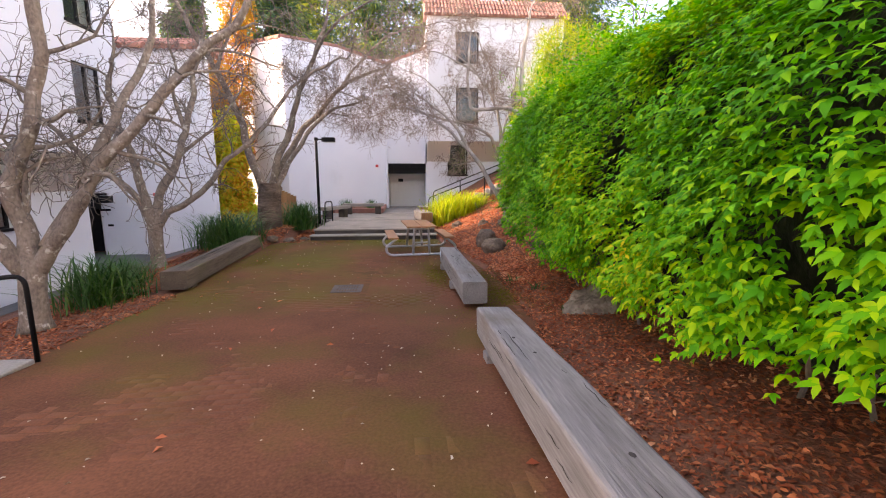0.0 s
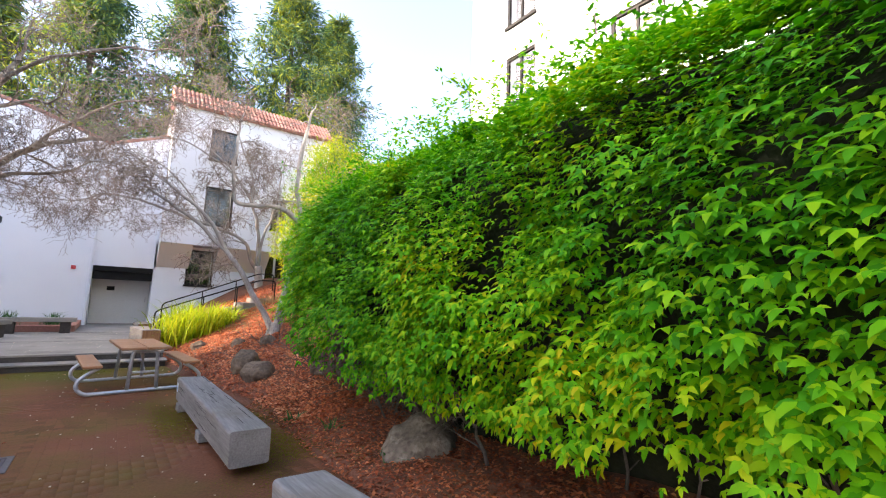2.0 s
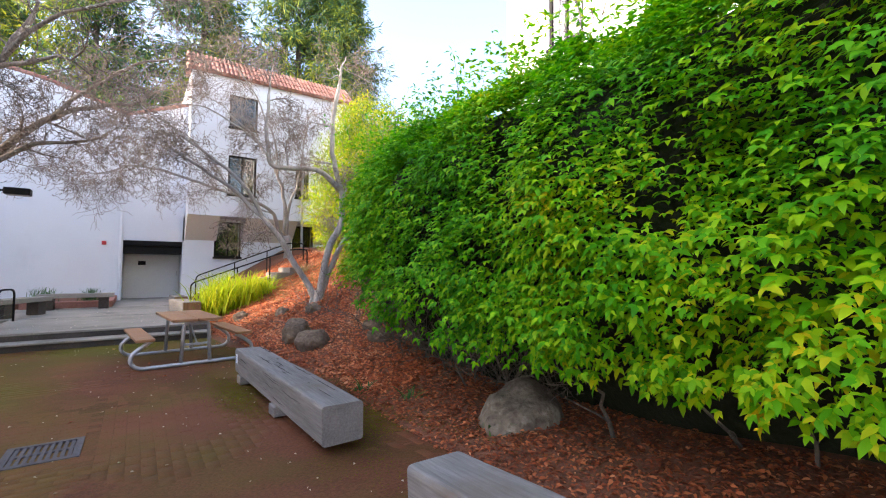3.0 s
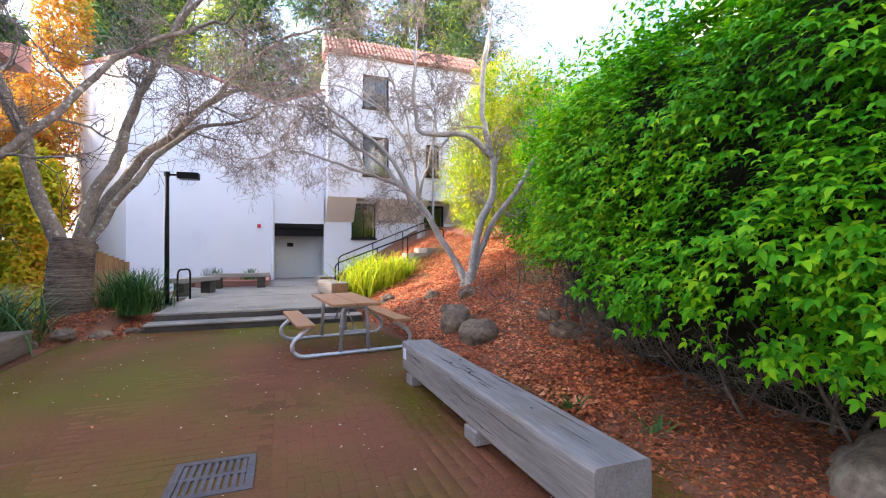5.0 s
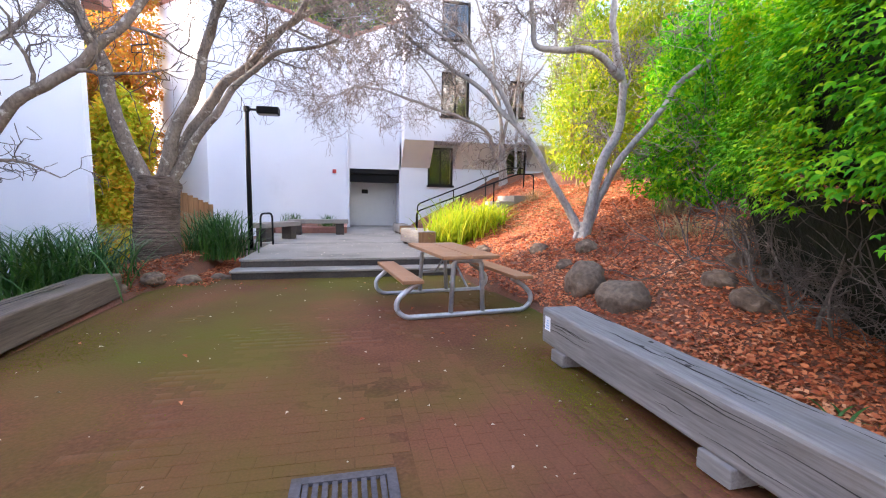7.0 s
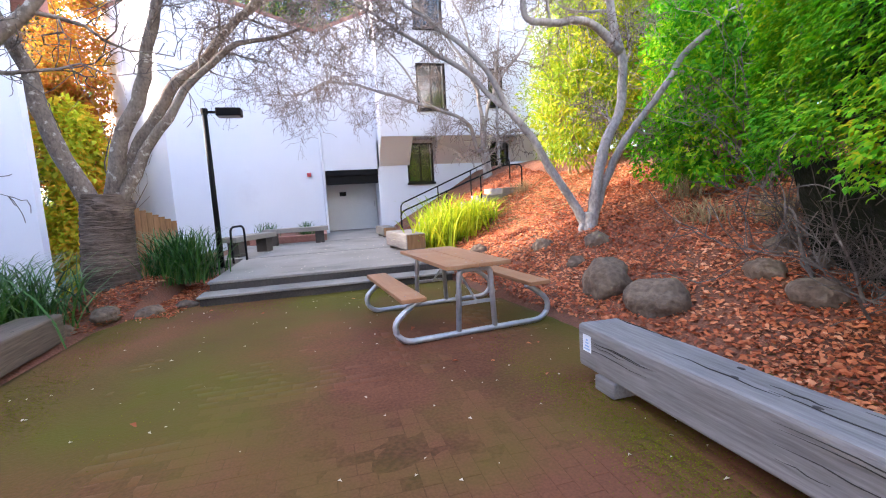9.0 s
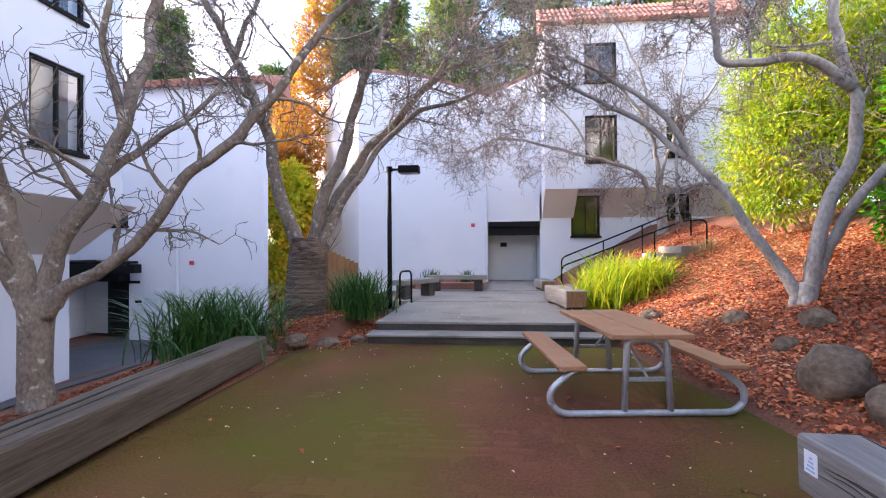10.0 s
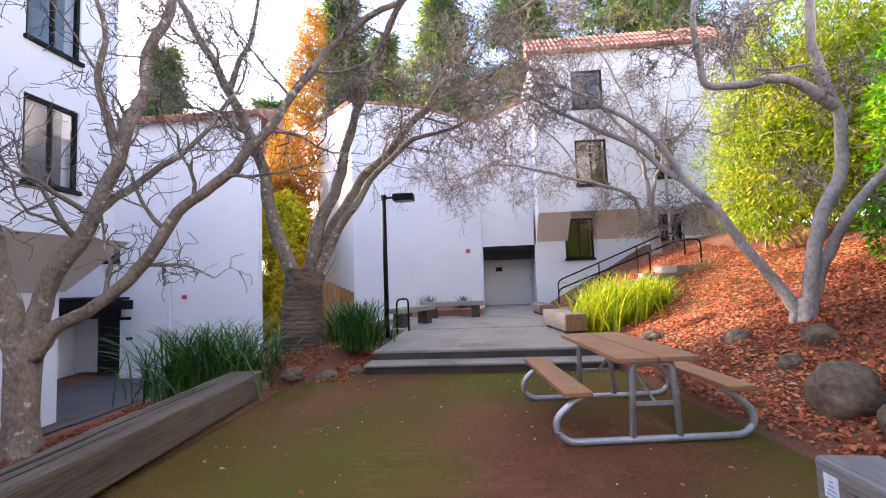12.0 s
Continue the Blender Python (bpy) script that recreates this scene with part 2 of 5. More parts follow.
M_GLASS = bpy.data.materials.new("window_glass")
M_GLASS.use_nodes = True
gb = M_GLASS.node_tree.nodes["Principled BSDF"]
gb.inputs["Base Color"].default_value = (0.75, 0.8, 0.82, 1)
gb.inputs["Roughness"].default_value = 0.03
gb.inputs["Transmission Weight"].default_value = 1.0
gb.inputs["IOR"].default_value = 1.6


# ---- builders ----
def thing(name, label, category, at=(0, 0, 0), turn=0.0, group="", kind=""):
    ob = new(name)
    ob.empty_display_size = 0.2
    ob.matrix_basis = pose(*at, 0, 0, turn)
    return tagged(ob, label, category, group, kind)


def mesh_of(name, bm, material, smooth=False):
    me = bpy.data.meshes.new(name)
    bm.normal_update()
    bm.to_mesh(me)
    bm.free()
    me.materials.append(material)
    if smooth:
        for p in me.polygons:
            p.use_smooth = True
    return me


def part(name, bm, material, parent=None, label="", smooth=False):
    ob = new(name, mesh_of(name, bm, material, smooth))
    if parent is not None:
        ob.parent = parent
    return tagged(ob, label)


def structure(name, bm, material, label, category, smooth=False):
    return tagged(part(name, bm, material, None, "", smooth), label, category, "", "structure")


def box(bm, x0, x1, y0, y1, z0, z1, bevel=0.0, m=None):
    r = bmesh.ops.create_cube(bm, size=1.0)
    vs = r["verts"]
    t = Matrix.Translation(((x0 + x1) / 2, (y0 + y1) / 2, (z0 + z1) / 2)) @ Matrix.Diagonal((x1 - x0, y1 - y0, z1 - z0, 1))
    bmesh.ops.transform(bm, matrix=(m @ t) if m else t, verts=vs)
    if bevel:
        es = list({e for v in vs for e in v.link_edges})
        bmesh.ops.bevel(bm, geom=es, offset=bevel, segments=2, affect="EDGES", profile=0.5)
    return bm


def boxed(x0, x1, y0, y1, z0, z1, bevel=0.0):
    return box(bmesh.new(), x0, x1, y0, y1, z0, z1, bevel)


def prism(bm, outline, a, b, axis="y"):
    """A polygon extruded between two planes; outline in the other two axes."""
    def at(u, v, w):
        return {"x": (w, u, v), "y": (u, w, v), "z": (u, v, w)}[axis]
    f = [bm.verts.new(at(u, v, a)) for u, v in outline]
    g = [bm.verts.new(at(u, v, b)) for u, v in outline]
    k = len(outline)
    bm.faces.new(f); bm.faces.new(g[::-1])
    for i in range(k):
        bm.faces.new((f[i], g[i], g[(i + 1) % k], f[(i + 1) % k]))
    bmesh.ops.recalc_face_normals(bm, faces=bm.faces)
    return bm


def tube(bm, pts, radii, sides=8, cap=True):
    pts = [Vector(p) for p in pts]
    rings, ref = [], None
    for i, p in enumerate(pts):
        d = (pts[min(i + 1, len(pts) - 1)] - pts[max(i - 1, 0)]).normalized()
        if ref is None:
            ref = d.orthogonal().normalized()
        ref = (ref - d * ref.dot(d)).normalized()
        s = d.cross(ref)
        r = radii[i] if hasattr(radii, "__len__") else radii
        rings.append([bm.verts.new(p + (ref * math.cos(2 * math.pi * k / sides) + s * math.sin(2 * math.pi * k / sides)) * r) for k in range(sides)])
    for a, b in zip(rings, rings[1:]):
        for k in range(sides):
            bm.faces.new((a[k], a[(k + 1) % sides], b[(k + 1) % sides], b[k]))
    if cap:
        bm.faces.new(rings[0][::-1]); bm.faces.new(rings[-1])
    return bm


def rounded(pts, r=0.1, n=6):
    """A polyline with its corners rounded."""
    pts = [Vector(p) for p in pts]
    out = [pts[0]]
    for a, b, c in zip(pts, pts[1:], pts[2:]):
        u, v = (a - b).normalized(), (c - b).normalized()
        p, q = b + u * r, b + v * r
        for i in range(n + 1):
            t = i / n
            out.append(p * (1 - t) ** 2 + b * 2 * t * (1 - t) + q * t * t)
    return out + [pts[-1]]


def spline(pts, n=6):
    """A smooth line through the points."""
    pts = [Vector(p) for p in pts]
    ext = [pts[0] * 2 - pts[1]] + pts + [pts[-1] * 2 - pts[-2]]
    out = []
    for a, b, c, d in zip(ext, ext[1:], ext[2:], ext[3:]):
        for i in range(n):
            t = i / n
            out.append(0.5 * (2 * b + (c - a) * t + (2 * a - 5 * b + 4 * c - d) * t * t + (3 * b - a - 3 * c + d) * t ** 3))
    return out + [pts[-1]]


def raw(name, verts, faces, material, parent=None, label="", smooth=False):
    """A mesh from numpy arrays; faces all of one size."""
    me = bpy.data.meshes.new(name)
    verts, faces = np.asarray(verts, dtype=np.float32), np.asarray(faces, dtype=np.int32)
    k = faces.shape[1]
    me.vertices.add(len(verts)); me.vertices.foreach_set("co", verts.ravel())
    me.loops.add(faces.size); me.loops.foreach_set("vertex_index", faces.ravel())
    me.polygons.add(len(faces))
    me.polygons.foreach_set("loop_start", np.arange(len(faces), dtype=np.int32) * k)
    me.update(calc_edges=True)
    me.materials.append(material)
    if smooth:
        me.polygons.foreach_set("use_smooth", np.ones(len(faces), dtype=bool))
    ob = new(name, me)
    if parent is not None:
        ob.parent = parent
    return tagged(ob, label)


def unit(v):
    return v / np.maximum(np.linalg.norm(v, axis=-1, keepdims=True), 1e-9)


def leaves(name, at, along, up, length, width, material, parent=None, label="", fold=0.25, fine=False):
    """Pointed leaves: base points, directions, faces up, sizes. Folded along the midrib, or, if fine, oval with a drooping tip."""
    along = unit(along)
    side = unit(np.cross(along, up)); nrm = np.cross(side, along)
    L, W = np.asarray(length)[:, None], np.asarray(width)[:, None]
    k = 6 if fine else 4
    v = np.empty((len(at), k, 3), dtype=np.float32)
    v[:, 0] = at
    if fine:
        v[:, 1] = at + along * L * 0.3 + side * W * 0.46 + nrm * W * fold * 0.6
        v[:, 2] = at + along * L * 0.66 + side * W * 0.36 + nrm * W * fold * 0.2
        v[:, 3] = at + along * L - nrm * L * 0.2
        v[:, 4] = at + along * L * 0.66 - side * W * 0.36 + nrm * W * fold * 0.2
        v[:, 5] = at + along * L * 0.3 - side * W * 0.46 + nrm * W * fold * 0.6
        tri = np.array([[0, 5, 1], [1, 5, 4], [1, 4, 2], [2, 4, 3]])
    else:
        v[:, 1] = at + along * L * 0.45 + side * W * 0.5 + nrm * W * fold
        v[:, 2] = at + along * L - nrm * L * 0.1
        v[:, 3] = at + along * L * 0.45 - side * W * 0.5 + nrm * W * fold
        tri = np.array([[0, 2, 1], [0, 3, 2]])
    tri = tri[None] + (np.arange(len(at)) * k)[:, None, None]
    return raw(name, v.reshape(-1, 3), tri.reshape(-1, 3), material, parent, label)


def leaflets(rng, points, normals, per, reach, length, width, droop=0.3):
    """Leaves of three leaflets each, in layers facing the light: returns the arrays for leaves()."""
    k = len(points) * per
    P = np.repeat(points, per, 0); N = np.repeat(unit(normals), per, 0)
    d = unit(N * 0.75 + rng.normal(size=(k, 3)) * 0.42 + np.array([0, 0, -droop]))
    u = unit(N * 0.55 + np.array([0, 0, 0.8]) + rng.normal(size=(k, 3)) * 0.22)
    d = unit(d - u * (d * u).sum(1, keepdims=True) * 0.75)
    sd = unit(np.cross(u, d))
    start = P + d * reach * rng.uniform(0.0, 1.0, (k, 1)) + rng.normal(size=(k, 3)) * reach * 0.45
    s = rng.uniform(0.55, 1.3, k)
    A, D, U, L, W = [], [], [], [], []
    for turn, size in ((0.0, 1.0), (0.95, 0.72), (-0.95, 0.72)):
        t = turn + rng.normal(size=(k, 1)) * 0.16
        A.append(start); D.append(d * np.cos(t) + sd * np.sin(t)); U.append(u); L.append(length * s * size); W.append(width * s * size)
    return np.concatenate(A), np.concatenate(D), np.concatenate(U), np.concatenate(L), np.concatenate(W)


def sprigs(rng, points, normals, per, reach, length, width, droop=0.35):
    """Leaves fanned in clusters round points: returns the arrays for leaves()."""
    k = len(points)
    P = np.repeat(points, per, 0); N = np.repeat(unit(normals), per, 0)
    r = unit(rng.normal(size=(k * per, 3)))
    d = unit(N * 0.55 + r * 0.9 + np.array([0, 0, -droop]))
    start = P + d * reach * rng.uniform(0.1, 1.0, (k * per, 1))
    upv = unit(N * 0.8 + np.array([0, 0, 0.9]) + rng.normal(size=(k * per, 3)) * 0.35)
    s = rng.uniform(0.7, 1.25, k * per)
    return start, d, upv, length * s, width * s


# ---- lie of the land ----
def plaza_z(y):
    return float(np.interp(y, [-30, -5, 0.9, 3.4, 5.4, 7.0, 8.5, 11, 14, 60], [2.2, 0.35, -0.10, -0.28, -0.42, -0.5, -0.53, -0.5, -0.48, -0.48]))


def brick_right(y):
    return float(np.interp(y, [0, 4.5, 6.0, 8.5, 10.5, 12, 14], [1.35, 1.35, 1.75, 1.85, 1.5, 1.25, 0.95]))


def land_z(x, y):
    z = plaza_z(y)
    edge = brick_right(y)
    if x > edge:
        s = float(np.interp(y, [0, 6, 9, 11, 19, 23], [0.10, 0.10, 0.2, 0.38, 0.40, 0.56]))
        z += min(s * (x - edge), 2.4) + 0.02
        z += 0.05 * noise.noise(Vector((x * 0.9, y * 0.9, 0))) * min(1.0, (x - edge) * 2)
    if x < -3.5:
        z -= float(np.interp(-x, [3.5, 3.9, 5.8, 8, 11.0, 60], [0, 0.0, 0.26, 0.8, 1.66, 1.66]))
        z += 0.32 * math.exp(-((x + 4.0) ** 2 + (y - 15.0) ** 2) / 2.2)
        z += 0.03 * noise.noise(Vector((x * 1.1, y * 1.1, 3))) * min(1.0, (-3.5 - x) * 2)
    return z


# ---- ground ----
def ground_sheet():
    xs = sorted(set([-400, -200, -100, -60, -40, -30, -24, -20] + [round(-18 + 0.3 * i, 3) for i in range(104)] + [14, 18, 24, 32, 45, 70, 120, 250, 400]))
    ys = sorted(set([-400, -200, -100, -50, -30, -20, -14, -10, -7, -5] + [round(-4 + 0.3 * i, 3) for i in range(104)] + [28, 32, 40, 55, 80, 130, 250, 400]))
    bm = bmesh.new()
    rows = []
    for y in ys:
        row = []
        for x in xs:
            z = land_z(x, y)
            if -3.7 < x < brick_right(y) - 0.02 and y < 14.2:
                z -= 0.07
            if -3.4 < x < 1.15 and y > 14.2:
                z = -0.6
            row.append(bm.verts.new((x, y, z)))
        rows.append(row)
    for a, b in zip(rows, rows[1:]):
        for i in range(len(xs) - 1):
            bm.faces.new((a[i], a[i + 1], b[i + 1], b[i]))
    return bm


structure("ground", ground_sheet(), M_SOIL, "dark red-brown mulch soil sloping up in a bank", "ground", True)


def plaza_bed():
    """The sand bed under the paving: it shows in the joints, and silt from it lies as a film over many of the bricks."""
    bm = bmesh.new()
    prev = None
    for i in range(261):
        y = -2.0 + 16.0 * i / 260
        cur = []
        for k in range(82):
            x = -3.7 + (brick_right(y) + 3.7) * k / 81
            n = 0.9 + 0.9 * noise.noise(Vector((x * 0.8, y * 0.6, 5.1))) + 0.5 * noise.noise(Vector((x * 3.1, y * 2.7, 1.4)))
            n -= 1.4 * math.exp(-((x + 0.5) ** 2) / 2.4 - ((y - 8.5) ** 2) / 1.5)
            cur.append(bm.verts.new((x, y, plaza_z(y) - 0.0025 + 0.0046 * max(0.0, min(1.0, n)))))
        cur = [bm.verts.new((-3.7, y, plaza_z(y) - 0.2))] + cur + [bm.verts.new((brick_right(y), y, plaza_z(y) - 0.2))]
        if prev:
            for k in range(len(cur) - 1):
                bm.faces.new((prev[k], prev[k + 1], cur[k + 1], cur[k]))
        prev = cur
    bmesh.ops.recalc_face_normals(bm, faces=bm.faces)
    return bm


PLAZA = structure("plaza_floor", plaza_bed(), M_JOINT, "mossy brown brick plaza with dark sandy joints", "paving", True)

# raised concrete terrace with two broad steps
bm = bmesh.new()
prism(bm, [(-2.72, 14.32), (0.95, 14.32), (0.95, 17.0), (1.25, 17.2), (1.25, 25.2), (-3.3, 25.2), (-3.3, 17.3), (-2.72, 17.3)], -0.7, -0.2, "z")
DECK = structure("terrace_floor", bm, M_CONCRETE, "pale worn concrete terrace slab in front of the doorway", "terrace")
for y in (17.2, 20.2):
    part("joint_line", boxed(-2.7, 0.94, y - 0.008, y + 0.008, -0.201, -0.197), M_RISER, DECK)
part("nosing", boxed(-2.74, 0.97, 14.28, 14.5, -0.235, -0.194, 0.008), M_CONCRETE, DECK)
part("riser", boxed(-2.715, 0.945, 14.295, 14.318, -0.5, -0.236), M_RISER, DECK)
STEP = thing("terrace_step", "low dark-edged concrete step below the terrace", "step", (0, 0, 0), 0, "", "structure")
part("tread", boxed(-2.8, 1.0, 13.86, 14.293, -0.37, -0.335, 0.008), M_CONCRETE, STEP)
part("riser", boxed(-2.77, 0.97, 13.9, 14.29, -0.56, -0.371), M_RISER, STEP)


def sheet_over_land(outline_fn, y0, y1, lift, n=60, cols=10):
    bm = bmesh.new()
    prev = None
    for i in range(n + 1):
        y = y0 + (y1 - y0) * i / n
        a, b = outline_fn(y)
        cur = []
        for k in range(cols + 1):
            x = a + (b - a) * k / cols
            cur.append(bm.verts.new((x, y, land_z(x, y) + lift)))
        if prev:
            for k in range(cols):
                bm.faces.new((prev[k], prev[k + 1], cur[k + 1], cur[k]))
        prev = cur
    return bm


structure("pavement", sheet_over_land(lambda y: (-10.6, -7.4 + 0.03 * max(0, y - 10)), -3.0, 21.6, 0.022), M_PATH, "grey concrete footpath running along the white building", "pavement")
structure("pavement_branch", sheet_over_land(lambda y: (-14.5, -10.62), 16.9, 22.6, 0.027), M_PATH, "grey concrete path leading to the recessed door", "pavement")


bm = bmesh.new()
ring = [(-9.65 + (1.15 + 0.12 * noise.noise(Vector((math.cos(a) * 2, math.sin(a) * 2, 4)))) * math.cos(a), 15.75 + 1.05 * math.sin(a)) for a in np.linspace(0, 2 * math.pi, 40)[:-1]]
mid = bm.verts.new((-9.65, 15.75, land_z(-9.65, 15.75) + 0.09))
rim = [bm.verts.new((x, y, land_z(x, y) + 0.03)) for x, y in ring]
for i in range(len(rim)):
    bm.faces.new((mid, rim[i], rim[(i + 1) % len(rim)]))
structure("mulch_bed", bm, M_SOIL, "round patch of red mulch in the path", "planting bed", True)


# ---- buildings ----
def wall_grid(bm, u0, u1, z0, z1, near, far, openings, axis="y"):
    """A wall as blocks round its openings. openings: (u0, u1, z0, z1)."""
    us = sorted({u0, u1, *[v for o in openings for v in o[:2]]})
    zs = sorted({z0, z1, *[v for o in openings for v in o[2:]]})
    for a, b in zip(us, us[1:]):
        for c, d in zip(zs, zs[1:]):
            if any(o[0] <= a and b <= o[1] and o[2] <= c and d <= o[3] for o in openings):
                continue
            if axis == "y":
                box(bm, a, b, near, far, c, d)
            else:
                box(bm, near, far, a, b, c, d)
    bmesh.ops.remove_doubles(bm, verts=bm.verts, dist=0.0005)
    return bm


def window(name, label, width, height, at, turn, panes=2, reveal=0.12):
    """A dark-framed casement in an opening. Local x runs along the wall, -y faces out."""
    w = thing(name, label, "window", at, turn, "", "structure")
    f = 0.07
    bm = bmesh.new()
    box(bm, -width / 2, -width / 2 + f, 0.02, 0.1, 0, height)
    box(bm, width / 2 - f, width / 2, 0.02, 0.1, 0, height)
    box(bm, -width / 2 + f, width / 2 - f, 0.02, 0.1, 0, f)
    box(bm, -width / 2 + f, width / 2 - f, 0.02, 0.1, height - f, height)
    part("window_frame", bm, M_DARKFRAME, w)
    part("window_sill", boxed(-width / 2 - 0.04, width / 2 + 0.04, -0.09, 0.018, -0.06, 0.02, 0.008), M_DARKFRAME, w)
    step = (width - 2 * f) / panes
    for i in range(panes):
        a = -width / 2 + f + i * step
        if i:
            part("mullion", boxed(a - 0.025, a + 0.025, 0.015, 0.09, f, height - f), M_DARKFRAME, w)
        p = part("pane", boxed(a + 0.026 * (i > 0), a + step - 0.026 * (i < panes - 1), 0.05, 0.058, f, height - f), M_GLASS, w)
        p.visible_shadow = False
    # flat sheet behind the glass, painted dark in place of an unlit room
    part("dark_backing", boxed(-width / 2 + f, width / 2 - f, 0.3, 0.32, 0.0, height), M_ROOMSHADE, w, "dark sheet standing for the dim room behind the glass")
    return w


WALL_TOP = [(-0.83, 6.95), (-3.2, 7.72), (-4.6, 7.95), (-5.9, 8.15)]
bm = bmesh.new()
prism(bm, [(-5.9, -1.2), (-0.83, -1.2)] + WALL_TOP, 24.0, 24.4)
structure("wall_north", bm, M_STUCCO, "tall blank white stucco wall with sloping top", "wall")
bm = bmesh.new()
for q in [(-5.9, 24.0, 8.15, -10.2, 29.9, 9.3)]:
    vs = []
    for dx, dy in ((0, 0), (0.35, 0.25)):
        vs.append([bm.verts.new(p) for p in ((q[0] + dx - 0.001, q[1] + dy, -2.2), (q[3] + dx, q[4] + dy, -2.2), (q[3] + dx, q[4] + dy, q[5]), (q[0] + dx - 0.001, q[1] + dy, q[2]))])
    a, b = vs
    bm.faces.new(a); bm.faces.new(b[::-1])
    for i in range(4):
        bm.faces.new((a[i], b[i], b[(i + 1) % 4], a[(i + 1) % 4]))
bmesh.ops.recalc_face_normals(bm, faces=bm.faces)
structure("wall_north_angled", bm, M_STUCCO, "white stucco wall turning away at an angle", "wall")
# above and beside the doorway
bm = bmesh.new()
prism(bm, [(-0.828, 2.1), (1.19, 2.1), (1.19, 7.75), (-0.828, 6.93)], 24.0, 24.3)
structure("wall_over_door", bm, M_STUCCO, "white stucco wall above the recessed doorway", "wall")
bm = bmesh.new()
box(bm, -1.0, -0.83, 24.402, 25.4, -0.6, 2.5)
box(bm, 1.131, 1.3, 24.31, 25.4, -0.6, 2.5)
structure("wall_recess_sides", bm, M_STUCCO, "white stucco sides of the doorway recess", "wall")
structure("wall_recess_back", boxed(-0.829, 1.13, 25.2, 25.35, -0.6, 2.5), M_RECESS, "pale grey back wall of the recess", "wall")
structure("ceiling_recess", boxed(-0.829, 1.13, 24.31, 25.19, 2.11, 2.3), M_SOFFIT, "grey ceiling of the doorway recess", "ceiling")
d = thing("door_1", "wide pale grey flush door under a black beam", "door", (0.15, 25.19, -0.2), 0, "", "structure")
part("leaf", boxed(-0.96, 0.96, -0.05, -0.001, 0.0, 1.95, 0.004), M_RECESS, d)
part("sign", boxed(-0.48, -0.22, -0.06, -0.0505, 1.35, 1.52), M_BLACK, d, "small dark sign plate")
part("door_handle", boxed(0.86, 0.88, -0.12, -0.0505, 0.9, 1.1, 0.004), M_PLATE, d)
b = thing("beam_over_door", "black painted beam across the doorway", "beam", (0, 0, 0), 0, "", "structure")
part("beam", boxed(-0.82, 1.12, 24.08, 24.35, 1.58, 2.098, 0.006), M_BLACK, b)
part("lip", boxed(-0.82, 1.12, 23.98, 24.079, 1.9, 2.096, 0.004), M_BLACK, b)

# tower: lower wall with windows, sloping soffit, projecting upper storeys
LOW_WIN = [(2.28, 3.33, 1.5, 3.03), (5.54, 6.53, 1.5, 3.03)]
bm = wall_grid(bmesh.new(), 1.131, 8.4, -0.7, 3.15, 24.0, 24.3, LOW_WIN)
structure("wall_tower_low", bm, M_STUCCO, "white stucco ground floor wall with dark windows", "wall")
UP_WIN = [(2.6, 3.7, 4.08, 5.73), (2.6, 3.7, 6.9, 8.3), (5.35, 5.95, 4.2, 5.6)]
bm = wall_grid(bmesh.new(), 1.2, 7.9, 3.16, 9.0, 23.0, 23.3, UP_WIN)
box(bm, 1.2, 1.5, 23.301, 31.0, 3.16, 9.0)
box(bm, 7.6, 7.9, 23.301, 31.0, 3.16, 9.0)
structure("wall_tower_upper", bm, M_STUCCO, "white stucco upper storeys projecting over the ground floor", "wall")
bm = bmesh.new()
for a, c in ((1.2, 2.36), (3.34, 5.5), (6.55, 8.0)):
    prism(bm, [(23.01, 3.155), (23.99, 2.2), (23.99, 3.155)], a, c, "x")
structure("soffit_tower", bm, M_SOFFIT, "grey sloping soffit under the upper storeys", "soffit")
for i, (a, c, e, g) in enumerate(LOW_WIN):
    window("window_%d" % (1 + i), "dark-framed casement window in the white ground floor wall", c - a, g - e, ((a + c) / 2, 24.0, e), 0)
for i, (a, c, e, g) in enumerate(UP_WIN):
    window("window_%d" % (3 + i), "dark-framed upper window partly hidden by bare branches", c - a, g - e, ((a + c) / 2, 23.02, e), 0)


def tile_roof(name, label, x0, x1, y0, y1, z0, z1, cols, rows=3):
    """A sloping strip of half-round clay tiles from (y0, z0) up to (y1, z1)."""
    roof = thing(name, label, "roof", (0, 0, 0), 0, "", "structure")
    bm = bmesh.new()
    prism(bm, [(y0, z0), (y1, z1), (y1, z0)], x0, x1, "x")
    part("roof_deck", bm, M_TILE, roof)
    pitch = (x1 - x0) / cols
    run = Vector((0, y1 - y0, z1 - z0))
    nrm = Vector((0, -(z1 - z0), y1 - y0)).normalized()
    bm = bmesh.new()
    for r in range(rows):
        for c in range(cols):
            p = Vector((x0 + (c + 0.5) * pitch, y0, z0)) + run * (r / rows) + nrm * 0.02
            q = p + run * (1.12 / rows) - nrm * 0.015
            tube(bm, [p, q], [pitch * 0.5, pitch * 0.42], 8)
    part("tiles", bm, M_TILE, roof)
    return roof


tile_roof("roof_tower", "weathered red clay tile roof on the tower", 1.05, 8.05, 22.8, 23.9, 8.98, 10.0, 42, 3)


def coping(bm, pts, w=0.28):
    for a, b in zip(pts, pts[1:]):
        a, b = Vector(a), Vector(b)
        n = max(2, int((b - a).length / 0.33))
        for i in range(n):
            p, q = a.lerp(b, i / n), a.lerp(b, (i + 1.1) / n)
            tube(bm, [p, q], [w * 0.5, w * 0.42], 8)
    return bm


